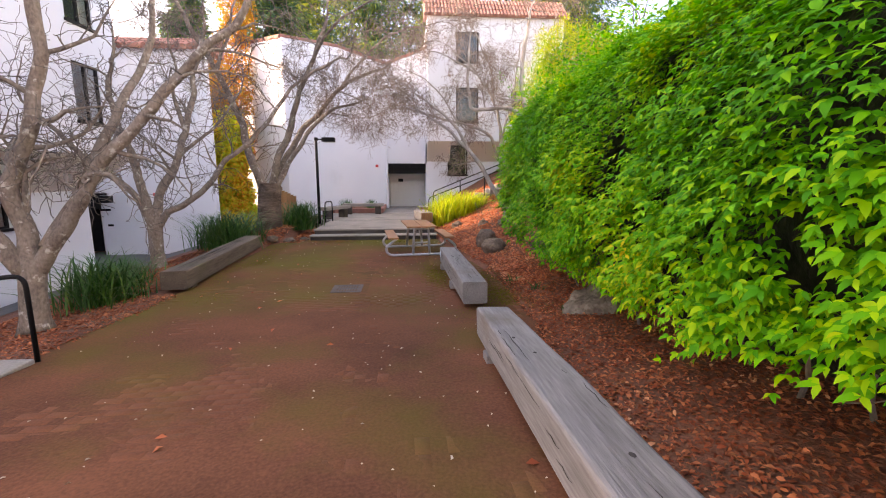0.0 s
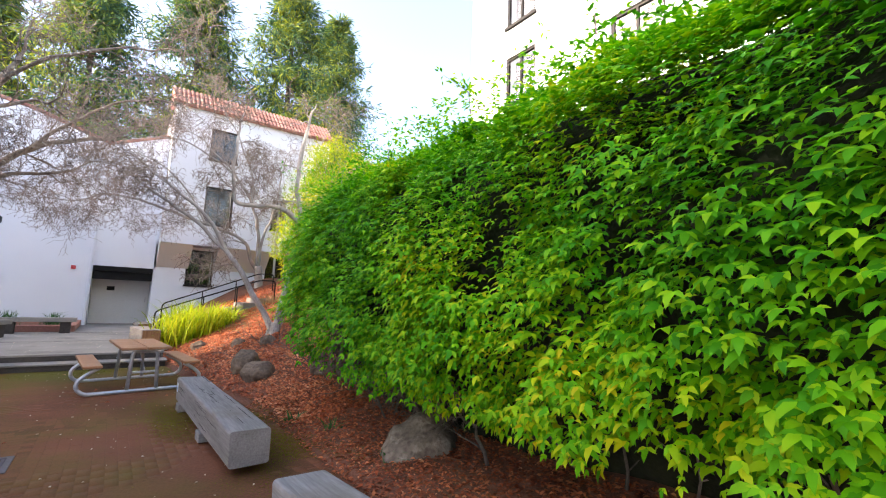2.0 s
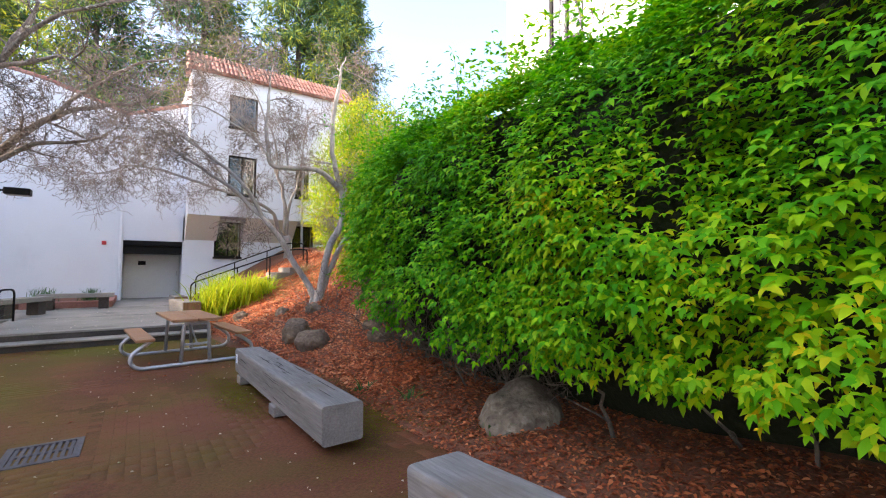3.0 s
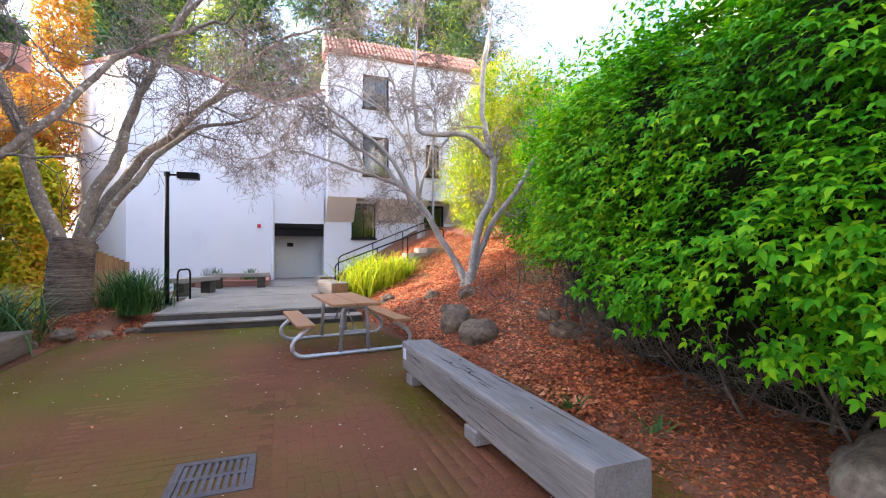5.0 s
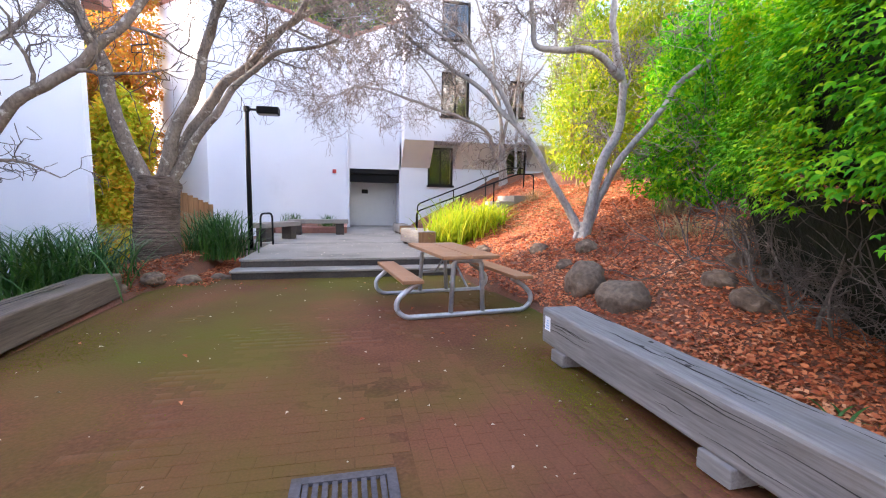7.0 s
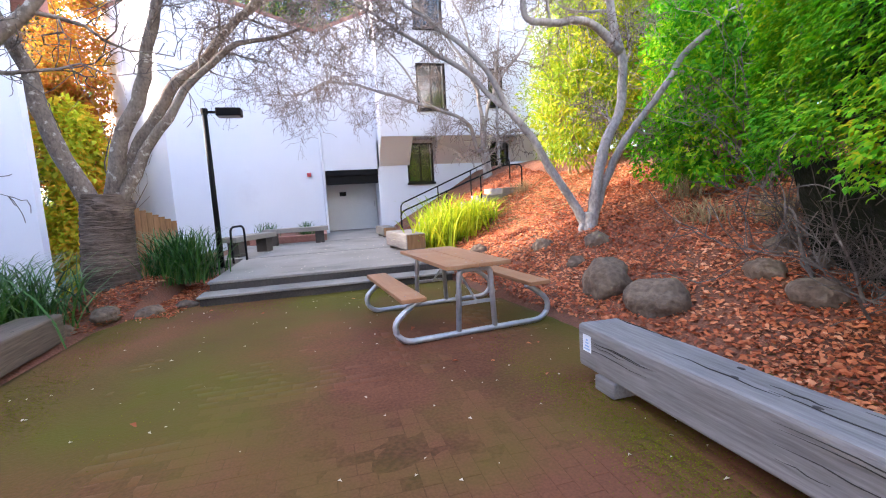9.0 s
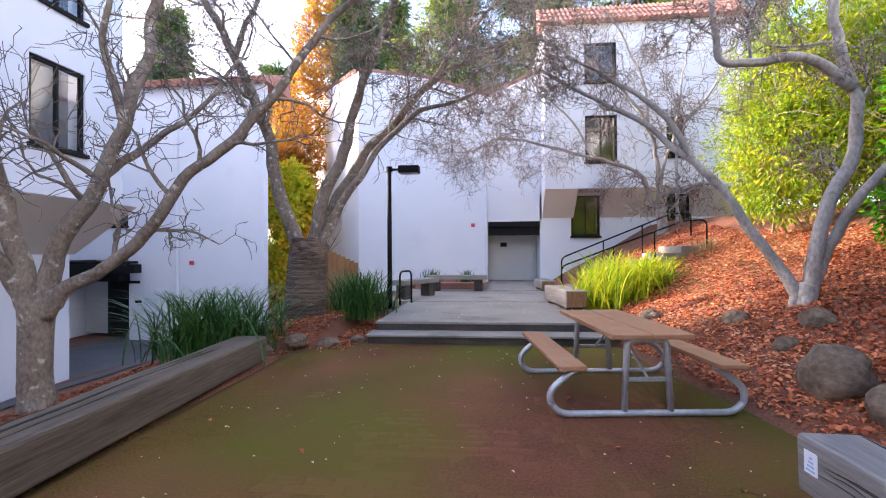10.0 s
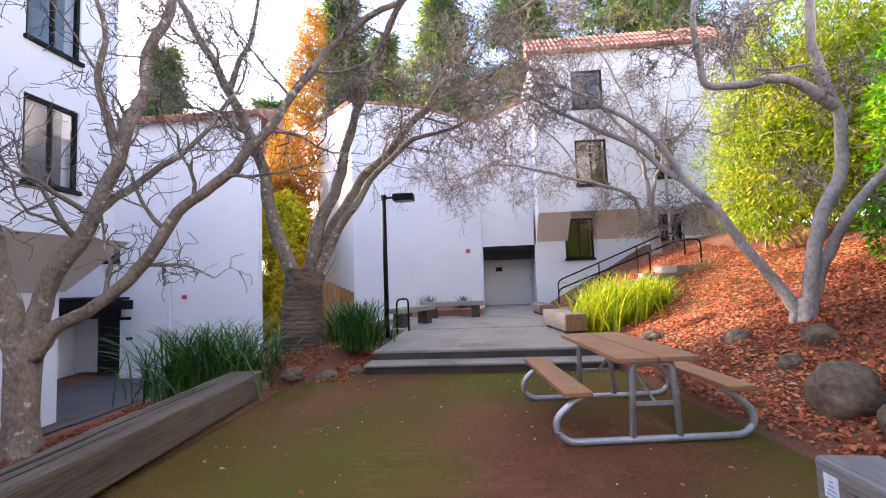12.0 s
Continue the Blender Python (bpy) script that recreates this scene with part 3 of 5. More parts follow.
bm = coping(bmesh.new(), [(x, 24.12, z + 0.05) for x, z in WALL_TOP])
coping(bm, [(-5.9, 24.1, 8.2), (-10.1, 29.95, 9.35)])
coping(bm, [(-0.83, 24.12, 6.98), (1.19, 24.12, 7.8)])
structure("coping_tiles", bm, M_TILE, "red clay tiles capping the white wall", "coping")

# the building along the footpath
L_DOOR = (-16.2, -13.66, -2.4, 0.75)
bm = wall_grid(bmesh.new(), -20.0, -8.6, -3.0, 6.95, 21.7, 22.0, [L_DOOR, (-14.4, -13.7, 1.95, 2.45)])
structure("wall_west_end", bm, M_STUCCO, "white stucco end wall of the building by the footpath", "wall")
bm = bmesh.new()
prism(bm, [(-8.6, 22.001), (-8.95, 22.001), (-14.3, 29.0), (-13.9, 29.0)], -3.0, 6.85, "z")
structure("wall_west_return", bm, M_STUCCO, "white stucco side wall", "wall")
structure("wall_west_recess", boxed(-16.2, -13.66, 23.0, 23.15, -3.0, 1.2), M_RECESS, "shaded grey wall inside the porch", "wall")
structure("ceiling_west_recess", boxed(-16.2, -13.66, 22.01, 22.99, 0.76, 0.9), M_SOFFIT, "grey porch ceiling", "ceiling")
dd = thing("door_2", "black door standing in a shaded porch", "door", (-14.5, 22.2, -2.02), 0, "", "structure")
part("leaf", boxed(-0.46, 0.45, 0.0, 0.05, 0.0, 2.15, 0.004), M_BLACK, dd)
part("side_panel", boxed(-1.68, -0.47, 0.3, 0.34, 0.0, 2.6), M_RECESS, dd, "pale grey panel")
dd = thing("door_canopy", "black timber canopy beams over the porch", "canopy", (0, 0, 0), 0, "", "structure")
part("beam", boxed(-16.15, -13.62, 21.2, 21.698, 0.0, 0.62, 0.01), M_BLACK, dd)
part("beam", boxed(-16.1, -12.75, 20.9, 21.199, 0.3, 0.6, 0.01), M_BLACK, dd)
part("fascia", boxed(-16.2, -13.3, 20.9, 21.69, 0.621, 0.7, 0.006), M_BLACK, dd)
window("window_6", "small dark slot window above the porch", 0.7, 0.5, (-14.05, 21.72, 1.95), 0, 1)
tile_roof("roof_west", "red clay tile eaves on the white building", -20.0, -8.4, 21.4, 23.4, 6.9, 7.7, 44, 3)
# its projecting upper storeys with the sloping soffit
BAY_WIN = [(14.3, 15.4, 2.95, 4.6), (14.3, 15.4, 5.65, 7.2), (9.6, 10.8, 2.95, 4.6), (9.6, 10.8, 5.65, 7.2)]
bm = wall_grid(bmesh.new(), 2.0, 16.3, 2.05, 10.5, -9.37, -9.07, BAY_WIN, "x")
structure("wall_bay", bm, M_STUCCO, "white stucco upper storeys with dark windows over the footpath", "wall")
bm = bmesh.new()
prism(bm, [(-9.071, 16.301), (-9.5, 16.8), (-20.0, 16.8), (-20.0, 16.301)], 2.05, 10.5, "z")
structure("wall_bay_end", bm, M_STUCCO, "white stucco chamfered end of the upper storeys", "wall")
bm = bmesh.new()
prism(bm, [(-9.08, 2.045), (-10.68, 0.95), (-20.0, 0.95), (-20.0, 2.045)], 2.0, 16.75)
structure("soffit_bay", bm, M_SOFFIT, "grey sloping soffit below the upper storeys", "soffit")
LOWW = [(12.6, 13.6, 0.0, 0.9), (8.2, 9.3, -0.2, 0.9)]
bm = wall_grid(bmesh.new(), 2.0, 16.6, -3.0, 0.945, -11.0, -10.68, LOWW, "x")
box(bm, -20.0, -11.001, 16.3, 16.6, -3.0, 0.945)
structure("wall_bay_low", bm, M_STUCCO, "white stucco ground floor wall set back under the soffit", "wall")
for i, (a, c, e, g) in enumerate(BAY_WIN):
    window("window_%d" % (7 + i), "black-framed two-light window in the white upper wall", c - a, g - e, (-9.09, (a + c) / 2, e), 90)
for i, (a, c, e, g) in enumerate(LOWW):
    window("window_%d" % (11 + i), "dark window in the shaded ground floor wall", c - a, g - e, (-10.7, (a + c) / 2, e), 90)
structure("wall_west_roof", boxed(-20.0, -9.38, 2.0, 16.29, 10.0, 10.3), M_STUCCO, "flat roof of the white building", "roof")

# the building above the hedge
R_WIN = [(9.55, 10.6, 6.55, 7.95), (9.55, 10.6, 8.85, 10.2), (6.2, 7.4, 6.2, 7.5), (6.2, 7.4, 8.6, 9.9), (3.0, 4.2, 6.2, 7.5)]
bm = wall_grid(bmesh.new(), -3.0, 12.1, 0.5, 12.5, 8.0, 8.3, R_WIN, "x")
box(bm, 8.301, 20.0, 11.8, 12.1, 0.5, 12.5)
structure("wall_east", bm, M_STUCCO, "tall white stucco building above the hedge", "wall")
for i, (a, c, e, g) in enumerate(R_WIN):
    window("window_%d" % (13 + i), "grey-framed window high in the white wall above the hedge", c - a, g - e, (8.02, (a + c) / 2, e), -90)
structure("roof_east", boxed(8.301, 20.0, -3.0, 11.79, 12.2, 12.5), M_STUCCO, "flat roof of the white building above the hedge", "roof")
# roofs and far sides added to shut stray light out of the hollow buildings
for nm, b in (("roof_west_flat", (-20.0, -8.96, 22.01, 22.9, 6.5, 6.7)), ("roof_west_back", (-20.0, -13.0, 22.91, 29.0, 6.5, 6.7)), ("wall_west_side", (-20.4, -20.01, 2.0, 29.0, -3.0, 10.5)),
              ("wall_west_back", (-20.0, -14.4, 29.01, 29.3, -3.0, 6.8)), ("roof_north_flat", (-5.8, 1.19, 24.41, 31.0, 6.6, 6.8)), ("wall_north_back", (-10.0, 7.9, 31.01, 31.4, -2.2, 9.0)),
              ("roof_tower_flat", (1.51, 7.59, 23.92, 31.0, 8.7, 8.9)), ("floor_tower", (1.51, 7.59, 23.31, 31.0, 3.17, 3.3)), ("wall_tower_side", (8.1, 8.39, 24.31, 31.0, -0.7, 3.15)), ("roof_tower_low", (7.91, 8.4, 24.31, 31.0, 3.16, 3.3)), ("wall_porch_west", (-16.5, -16.21, 22.01, 23.4, -3.0, 1.2)), ("wall_porch_east", (-13.65, -13.3, 22.01, 23.4, -3.0, 1.2)),
              ("wall_west_gap", (-20.0, -16.6, 16.81, 21.69, -3.0, 6.9))):
    structure(nm, boxed(*b), M_STUCCO, "plain white stucco part added to keep light out of the building", "wall")
# unseen wall added behind the viewpoint to close the plaza
structure("wall_south", boxed(-20.0, 20.0, -9.4, -9.0, -1.0, 7.0), M_STUCCO, "plain unseen white stucco wall added to close the plaza", "wall")


def pipe(name, x, y, z0, z1, material=M_STUCCO, label="white painted downpipe fixed to the stucco wall"):
    p = thing(name, label, "downpipe", (x, y, z0))
    part("pipe", tube(bmesh.new(), [(0, 0, 0), (0, 0, z1 - z0)], 0.05, 10), material, p)
    for k in range(4):
        z = (z1 - z0) * (0.1 + 0.27 * k)
        part("bracket", boxed(-0.07, 0.07, -0.06, 0.06, z, z + 0.04, 0.006), material, p)
    return p


pipe("downpipe", -0.9, 23.94, -0.2, 6.9)
pipe("downpipe", -11.78, 21.64, -2.1, 6.8)
pipe("downpipe", 5.65, 22.94, 1.7, 6.2, M_PLATE, "grey metal downpipe running down the tower front")


def alarm(x, y, z):
    a = thing("fire_alarm", "small red alarm box on the white wall", "alarm", (x, y, z))
    part("body", boxed(-0.07, 0.07, -0.07, 0.0, -0.07, 0.07, 0.012), M_RED, a)
    part("sounder", tube(bmesh.new(), [(0, -0.07, 0), (0, -0.1, 0)], [0.045, 0.03], 12), M_RED, a)


alarm(-1.4, 24.0, 1.97)
alarm(-11.25, 21.7, 0.63)
for x, z, w in ((-13.45, -0.05, 0.22), (-13.3, -0.75, 0.12)):
    s = thing("door_sign", "small dark plate on the white wall beside the door", "sign", (x, 21.7, z))
    part("plate", boxed(-w, w, -0.02, -0.001, -0.05, 0.05, 0.003), M_BLACK, s)


# ---- timber benches ----
def timber(name, label, width, length, height, material, blocks, seed, group="timber benches"):
    """A squared log on two sleeper blocks, with splits and knots. Local y runs along it, from its near end."""
    rnd = random.Random(seed)
    t = thing(name, label, "bench", (0, 0, 0), 0, group)
    bm = bmesh.new()
    n = 28
    rings = []
    c = 0.025
    for i in range(n + 1):
        y = length * i / n
        ring = []
        for u, v in ((-1, 0), (-1, 1), (1, 1), (1, 0)):
            for k in range(3):
                a = {(-1, 0): (180, 270), (-1, 1): (90, 180), (1, 1): (0, 90), (1, 0): (270, 360)}[(u, v)]
                ang = radians(a[1] - (a[1] - a[0]) * k / 2)
                x = u * (width / 2 - c) + c * math.cos(ang)
                z = (height - c if v else c) + c * math.sin(ang)
                j = 0.009 * noise.noise(Vector((x * 5 + seed, y * 1.4, z * 5)))
                ring.append(bm.verts.new((x + j * (1 if x > 0 else -1), y, z + j)))
        rings.append(ring)
    k = len(rings[0])
    for a, b in zip(rings, rings[1:]):
        for i in range(k):
            bm.faces.new((a[i], b[i], b[(i + 1) % k], a[(i + 1) % k]))
    bm.faces.new(rings[0]); bm.faces.new(rings[-1][::-1])
    bmesh.ops.recalc_face_normals(bm, faces=bm.faces)
    part("log", bm, material, t)
    for _ in range(9):
        y = rnd.uniform(0.1, length * 0.85)
        x = rnd.uniform(-0.42, 0.42) * width
        ln = rnd.uniform(0.15, 0.9)
        pts = [(x + 0.006 * math.sin(3 * s + y), min(length - 0.03, y + ln * s / 5), height + 0.002) for s in range(6)]
        part("crack", tube(bmesh.new(), pts, [0.0006, 0.0022, 0.0035, 0.0035, 0.0022, 0.0006], 4), M_SPLIT, t)
    for _ in range(10):
        y = rnd.uniform(0.1, length * 0.85)
        z = rnd.uniform(0.15, 0.85) * height
        ln = rnd.uniform(0.2, 0.8)
        pts = [(-width / 2 - 0.002, min(length - 0.03, y + ln * s / 5), z + 0.006 * math.sin(2 * s + y)) for s in range(6)]
        part("crack", tube(bmesh.new(), pts, [0.0006, 0.0018, 0.003, 0.003, 0.0018, 0.0006], 4), M_SPLIT, t)
    for _ in range(4):
        bm = bmesh.new()
        bmesh.ops.create_uvsphere(bm, u_segments=10, v_segments=6, radius=0.015)
        bmesh.ops.transform(bm, matrix=Matrix.Translation((rnd.uniform(-0.3, 0.3) * width, rnd.uniform(0.2, length - 0.3), height)) @ Matrix.Diagonal((1, 1.5, 0.18, 1)), verts=bm.verts)
        part("knot", bm, M_SPLIT, t, "dark knot")
    for y in blocks:
        part("block", boxed(-width / 2 - 0.02, width / 2 - 0.05, y - 0.1, y + 0.1, -0.1, 0.004, 0.01), material, t)
    return t


def lay_bench(t, near, far, z_near, z_far):
    """Puts a bench with its near end's middle at near, running to far."""
    dx, dy = far[0] - near[0], far[1] - near[1]
    ln = math.hypot(dx, dy)
    t.matrix_basis = pose(near[0], near[1], z_near, math.degrees(math.atan2(z_far - z_near, ln)), 0, -math.degrees(math.atan2(dx, dy)))


b = timber("timber_bench", "silver-grey weathered squared log bench with dark splits", 0.36, 4.6, 0.31, M_WOOD, (0.5, 4.0), 1)
lay_bench(b, (1.0, 0.75), (1.0, 5.35), -0.03, -0.345)
b = timber("timber_bench", "silver-grey weathered log bench with a small label on its end", 0.35, 3.2, 0.31, M_WOOD, (1.35, 2.9), 2)
lay_bench(b, (1.02, 6.7), (0.95, 9.9), -0.395, -0.41)
part("label_plate", boxed(-0.12, -0.03, 3.2, 3.206, 0.1, 0.24), M_LABEL, b, "small white and blue label")
part("label_plate", boxed(-0.181, -0.176, 3.06, 3.15, 0.13, 0.25), M_LABEL, b, "small white and blue label")
for k in range(4):
    part("label_line", boxed(-0.1835, -0.1812, 3.072 + 0.006 * k, 3.135 - 0.008 * k, 0.145 + 0.022 * k, 0.156 + 0.022 * k), M_BLUE, b)
b = timber("timber_bench", "dark mossy squared log bench beside the planting", 0.42, 4.55, 0.31, M_WOODDARK, (0.4, 4.2), 3)
lay_bench(b, (-3.77, 8.2), (-4.03, 12.72), -0.47, -0.47)
for x, y0, y1, r in ((-0.05, 0.25, 4.0, 0.011), (0.06, 1.2, 2.6, 0.006), (-0.12, 2.2, 4.3, 0.005)):
    pts = [(x + 0.012 * math.sin(2.3 * q) + 0.008 * math.sin(7 * q), q, 0.311) for q in np.linspace(y0, y1, 22)]
    part("crack", tube(bmesh.new(), pts, [r * (0.15 + 0.85 * math.sin(math.pi * (i + 0.5) / 22)) for i in range(22)], 6), M_SPLIT, b, "long dark split")


# ---- picnic table ----
def picnic_table():
    t = thing("picnic_table", "tan plank picnic table with bent galvanised steel legs", "picnic table")
    W, LEN, TOP, SIT, OVER = 0.69, 1.6, 0.722, 0.465, 0.13
    for i, (a, c) in enumerate(((-W / 2, -0.008), (0.008, W / 2))):
        plank = part("tabletop_plank", boxed(a, c, 0, LEN, TOP - 0.042, TOP, 0.008), M_PLANK, t)
        for y in (OVER, LEN / 2, LEN - OVER):
            for x in (a + 0.08, c - 0.08):
                part("bolt", tube(bmesh.new(), [(x, y, TOP - 0.002), (x, y, TOP + 0.004)], [0.008, 0.005], 8), M_PLATE, plank, "grey bolt head")
    for s in (-1, 1):
        a = s * 0.675
        seat = part("seat", boxed(a - 0.12, a + 0.12, 0, LEN, SIT - 0.042, SIT, 0.008), M_PLANK, t)
        for y in (OVER, LEN - OVER):
            part("seat_bracket", boxed(a - 0.1, a + 0.1, y - 0.025, y + 0.025, SIT - 0.058, SIT - 0.043), M_GALV, seat)
            for x in (a - 0.05, a + 0.05):
                part("bolt", tube(bmesh.new(), [(x, y, SIT - 0.002), (x, y, SIT + 0.004)], [0.008, 0.005], 8), M_PLATE, seat, "grey bolt head")
    for y in (OVER, LEN - OVER):
        pts = rounded([(-0.6, y, SIT - 0.06), (-0.68, y, SIT - 0.1), (-0.87, y, 0.2), (-0.78, y, 0.027), (0.78, y, 0.027), (0.87, y, 0.2), (0.68, y, SIT - 0.1), (0.6, y, SIT - 0.06)], 0.115, 7)
        part("leg_loop", tube(bmesh.new(), pts[1:-1], 0.029, 12), M_GALV, t, "", True)
        pts = rounded([(-0.2, y, 0.045), (-0.17, y, TOP - 0.07), (0.17, y, TOP - 0.07), (0.2, y, 0.045)], 0.07, 6)
        up = part("upright", tube(bmesh.new(), pts, 0.028, 12), M_GALV, t, "bent steel hoop under the tabletop", True)
        for x in (-0.186, 0.186):
            part("clamp_ring", tube(bmesh.new(), [(x, y, 0.395), (x, y, 0.412)], 0.033, 12), M_GALV, up)
        part("crossbar", boxed(-0.3, 0.3, y - 0.02, y + 0.02, TOP - 0.062, TOP - 0.043), M_GALV, t)
        part("tie_bar", boxed(-0.16, 0.16, y - 0.014, y + 0.014, 0.30, 0.335, 0.004), M_GALV, t)
    for y0, y1 in ((OVER + 0.02, LEN * 0.46), (LEN - OVER - 0.02, LEN * 0.54)):
        part("brace", tube(bmesh.new(), [(0.02, y0, 0.31), (0.0, y1, TOP - 0.05)], 0.013, 8), M_GALV, t)
    return t


pt = picnic_table()
pt.matrix_basis = pose(0.44, 11.05, -0.495, 0, 0, 6.0)

# ---- drain ----
DR = thing("drain_grate", "square cast iron drain grate set in the bricks", "drain", (-0.95, 8.2, plaza_z(8.2)), 0)
bm = bmesh.new()
for a in ((-0.25, -0.2, -0.25, 0.25), (0.2, 0.25, -0.25, 0.25), (-0.199, 0.199, 0.2, 0.25), (-0.199, 0.199, -0.25, -0.2)):
    box(bm, *a, -0.03, 0.012)
part("rim", bm, M_IRON, DR)
for i in range(9):
    x = -0.18 + 0.045 * i
    part("bar", boxed(x - 0.013, x + 0.013, -0.199, 0.199, -0.03, 0.008), M_IRON, DR)
part("crossbar", boxed(-0.199, 0.199, -0.02, 0.02, -0.029, 0.0095), M_IRON, DR)
# thin plate under the bars, coloured dark in place of shade further down
part("pit", boxed(-0.2, 0.2, -0.2, 0.2, -0.035, -0.031), M_SPLIT, DR, "dark sheet standing for the shade below the bars")

# ---- lamp ----
LP = thing("lamp_post", "slim black lamp post with a flat shoebox head", "lamp post", (-2.88, 15.97, -0.2))
part("pole", tube(bmesh.new(), [(0, 0, 0), (0, 0, 2.86)], [0.05, 0.042], 12), M_BLACK, LP, "", True)
part("base_plate", boxed(-0.1, 0.1, -0.1, 0.1, 0, 0.02, 0.004), M_BLACK, LP)
part("cap", tube(bmesh.new(), [(0, 0, 2.78), (0, 0, 2.88)], 0.06, 12), M_BLACK, LP)
part("arm", boxed(0.04, 0.22, -0.02, 0.02, 2.8, 2.84), M_BLACK, LP)
hd = part("lamp_head", boxed(0.2, 0.62, -0.13, 0.13, 2.74, 2.88, 0.015), M_BLACK, LP)
part("lens", boxed(0.23, 0.59, -0.1, 0.1, 2.728, 2.739), M_PLATE, hd)


# ---- terrace furniture ----
def concrete_bench(at, turn, length):
    c = thing("terrace_bench", "low pale concrete slab bench on dark legs", "bench", at, turn, "terrace benches")
    part("slab", boxed(0, length, -0.2, 0.2, 0.34, 0.46, 0.012), M_CONCRETE, c)
    for x in (0.25, length - 0.25):
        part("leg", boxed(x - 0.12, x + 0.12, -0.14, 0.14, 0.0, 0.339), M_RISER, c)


concrete_bench((-3.05, 17.55, -0.2), 62, 1.5)
concrete_bench((-2.65, 20.05, -0.2), 0, 1.75)
bed = thing("planter_kerb", "low red-brown kerb round the planting bed", "kerb", (0, 0, 0), 0, "", "structure")
part("kerb", boxed(-3.1, -0.95, 20.55, 20.75, -0.199, 0.0, 0.02), M_TILE, bed)
part("kerb", boxed(-1.12, -0.95, 20.751, 23.9, -0.199, 0.0, 0.02), M_TILE, bed)
part("soil", boxed(-3.29, -1.121, 20.751, 23.98, -0.199, -0.05), M_SOIL, bed)


def block_bench(at, turn, length, w, h):
    t = thing("timber_block", "thick pale sawn timber block at the terrace edge", "timber block", at, turn, "terrace timbers")
    part("block", boxed(-w / 2, w / 2, 0, length, 0.05, h, 0.03), M_WOOD, t)
    part("end_grain", boxed(-w / 2 + 0.02, w / 2 - 0.02, -0.006, -0.0005, 0.07, h - 0.02), M_FENCE, t, "brown end grain")
    for y in (0.2, length - 0.2):
        part("foot", boxed(-w / 2 + 0.04, w / 2 - 0.04, y - 0.06, y + 0.06, 0, 0.049), M_WOODDARK, t)


block_bench((0.78, 15.75, -0.2), 8, 1.5, 0.42, 0.38)
block_bench((0.85, 19.9, -0.2), 4, 1.2, 0.4, 0.3)

# ---- stairs and rails on the bank ----
ST = thing("garden_stairs", "concrete steps climbing the leaf-covered bank", "stairs", (0, 0, 0), 0, "", "structure")
for i in range(7):
    part("step", boxed(1.35 + 0.44 * i, 1.35 + 0.44 * (i + 1) + (1.4 if i == 6 else 0.0), 18.8, 20.3, -0.7, -0.2 + 0.18 * (i + 1), 0.012), M_CONCRETE, ST)


def rail(y, x0, x1, z0, z1, posts):
    r = thing("handrail", "black tubular handrail beside the steps", "handrail", (0, 0, 0), 0, "stair handrails")
    pts = rounded([(x0, y, z0 - 0.85), (x0, y, z0), (x1, y, z1), (x1 + 0.55, y, z1 + 0.02), (x1 + 0.55, y, z1 - 0.9)], 0.14, 6)
    part("rail", tube(bmesh.new(), pts, 0.022, 8), M_BLACK, r, "", True)
    for x in posts:
        z = z0 + (z1 - z0) * (x - x0) / (x1 - x0)
        part("post", tube(bmesh.new(), [(x, y, z - 0.9), (x, y, z - 0.02)], 0.02, 8), M_BLACK, r)


rail(18.68, 1.0, 4.0, 0.55, 1.68, (2.3, 3.3))
rail(20.4, 1.3, 4.4, 0.75, 2.0, (2.5, 3.6))
r = thing("hoop_rail", "short black hoop rail at the terrace corner", "handrail", (-2.78, 16.5, -0.2), 70)
part("rail", tube(bmesh.new(), rounded([(0, 0, 0), (0, 0, 0.72), (0.5, 0, 0.72), (0.5, 0, 0)], 0.14, 6), 0.022, 8), M_BLACK, r, "", True)
r = thing("hoop_rail", "black handrail by the concrete kerb of the side path", "handrail", (-3.5, 5.15, plaza_z(5.15)), 185)
part("rail", tube(bmesh.new(), rounded([(0, 0, -0.1), (0, 0, 0.86), (1.6, 0, 0.7), (1.6, 0, -0.5)], 0.12, 6), 0.022, 8), M_BLACK, r, "", True)
k = thing("path_kerb", "pale concrete kerb at the plaza edge", "kerb", (-3.5, 4.75, plaza_z(4.75)), 0, "", "structure")
part("kerb", boxed(-1.4, 0.02, -0.6, 0.35, -0.3, 0.03, 0.015), M_CONCRETE, k)
fence = thing("board_fence", "brown timber board fence behind the ringed tree", "fence", (-4.75, 16.9, -0.4), 40)
for i in range(9):
    part("board", boxed(0.11 * i, 0.11 * i + 0.103, 0, 0.025, 0, 1.5 - 0.05 * i), M_FENCE, fence)
for z in (0.3, 1.0 - 0.2):
    part("fence_rail", boxed(0, 0.98, 0.026, 0.06, z, z + 0.07), M_FENCE, fence)


# ---- rocks ----
def boulder(at, size, seed, label, material=None):
    bm = bmesh.new()
    bmesh.ops.create_icosphere(bm, subdivisions=4, radius=1.0)
    for v in bm.verts:
        p = v.co.copy()
        d = 1 + 0.22 * noise.noise(p * 1.3 + Vector((seed * 7.1, 0, 0))) + 0.1 * noise.noise(p * 3 + Vector((seed * 3.3, 5, 0))) + 0.04 * noise.noise(p * 9 + Vector((seed, 5, 0)))
        q = p * d
        v.co = Vector((q.x * size[0], q.y * size[1], q.z * size[2]))
    ob = part("boulder", bm, material or M_ROCK, None, label, True)
    ob.matrix_basis = pose(*at, 0, 0, seed * 40)
    return tagged(ob, label, "boulder", "bank boulders")


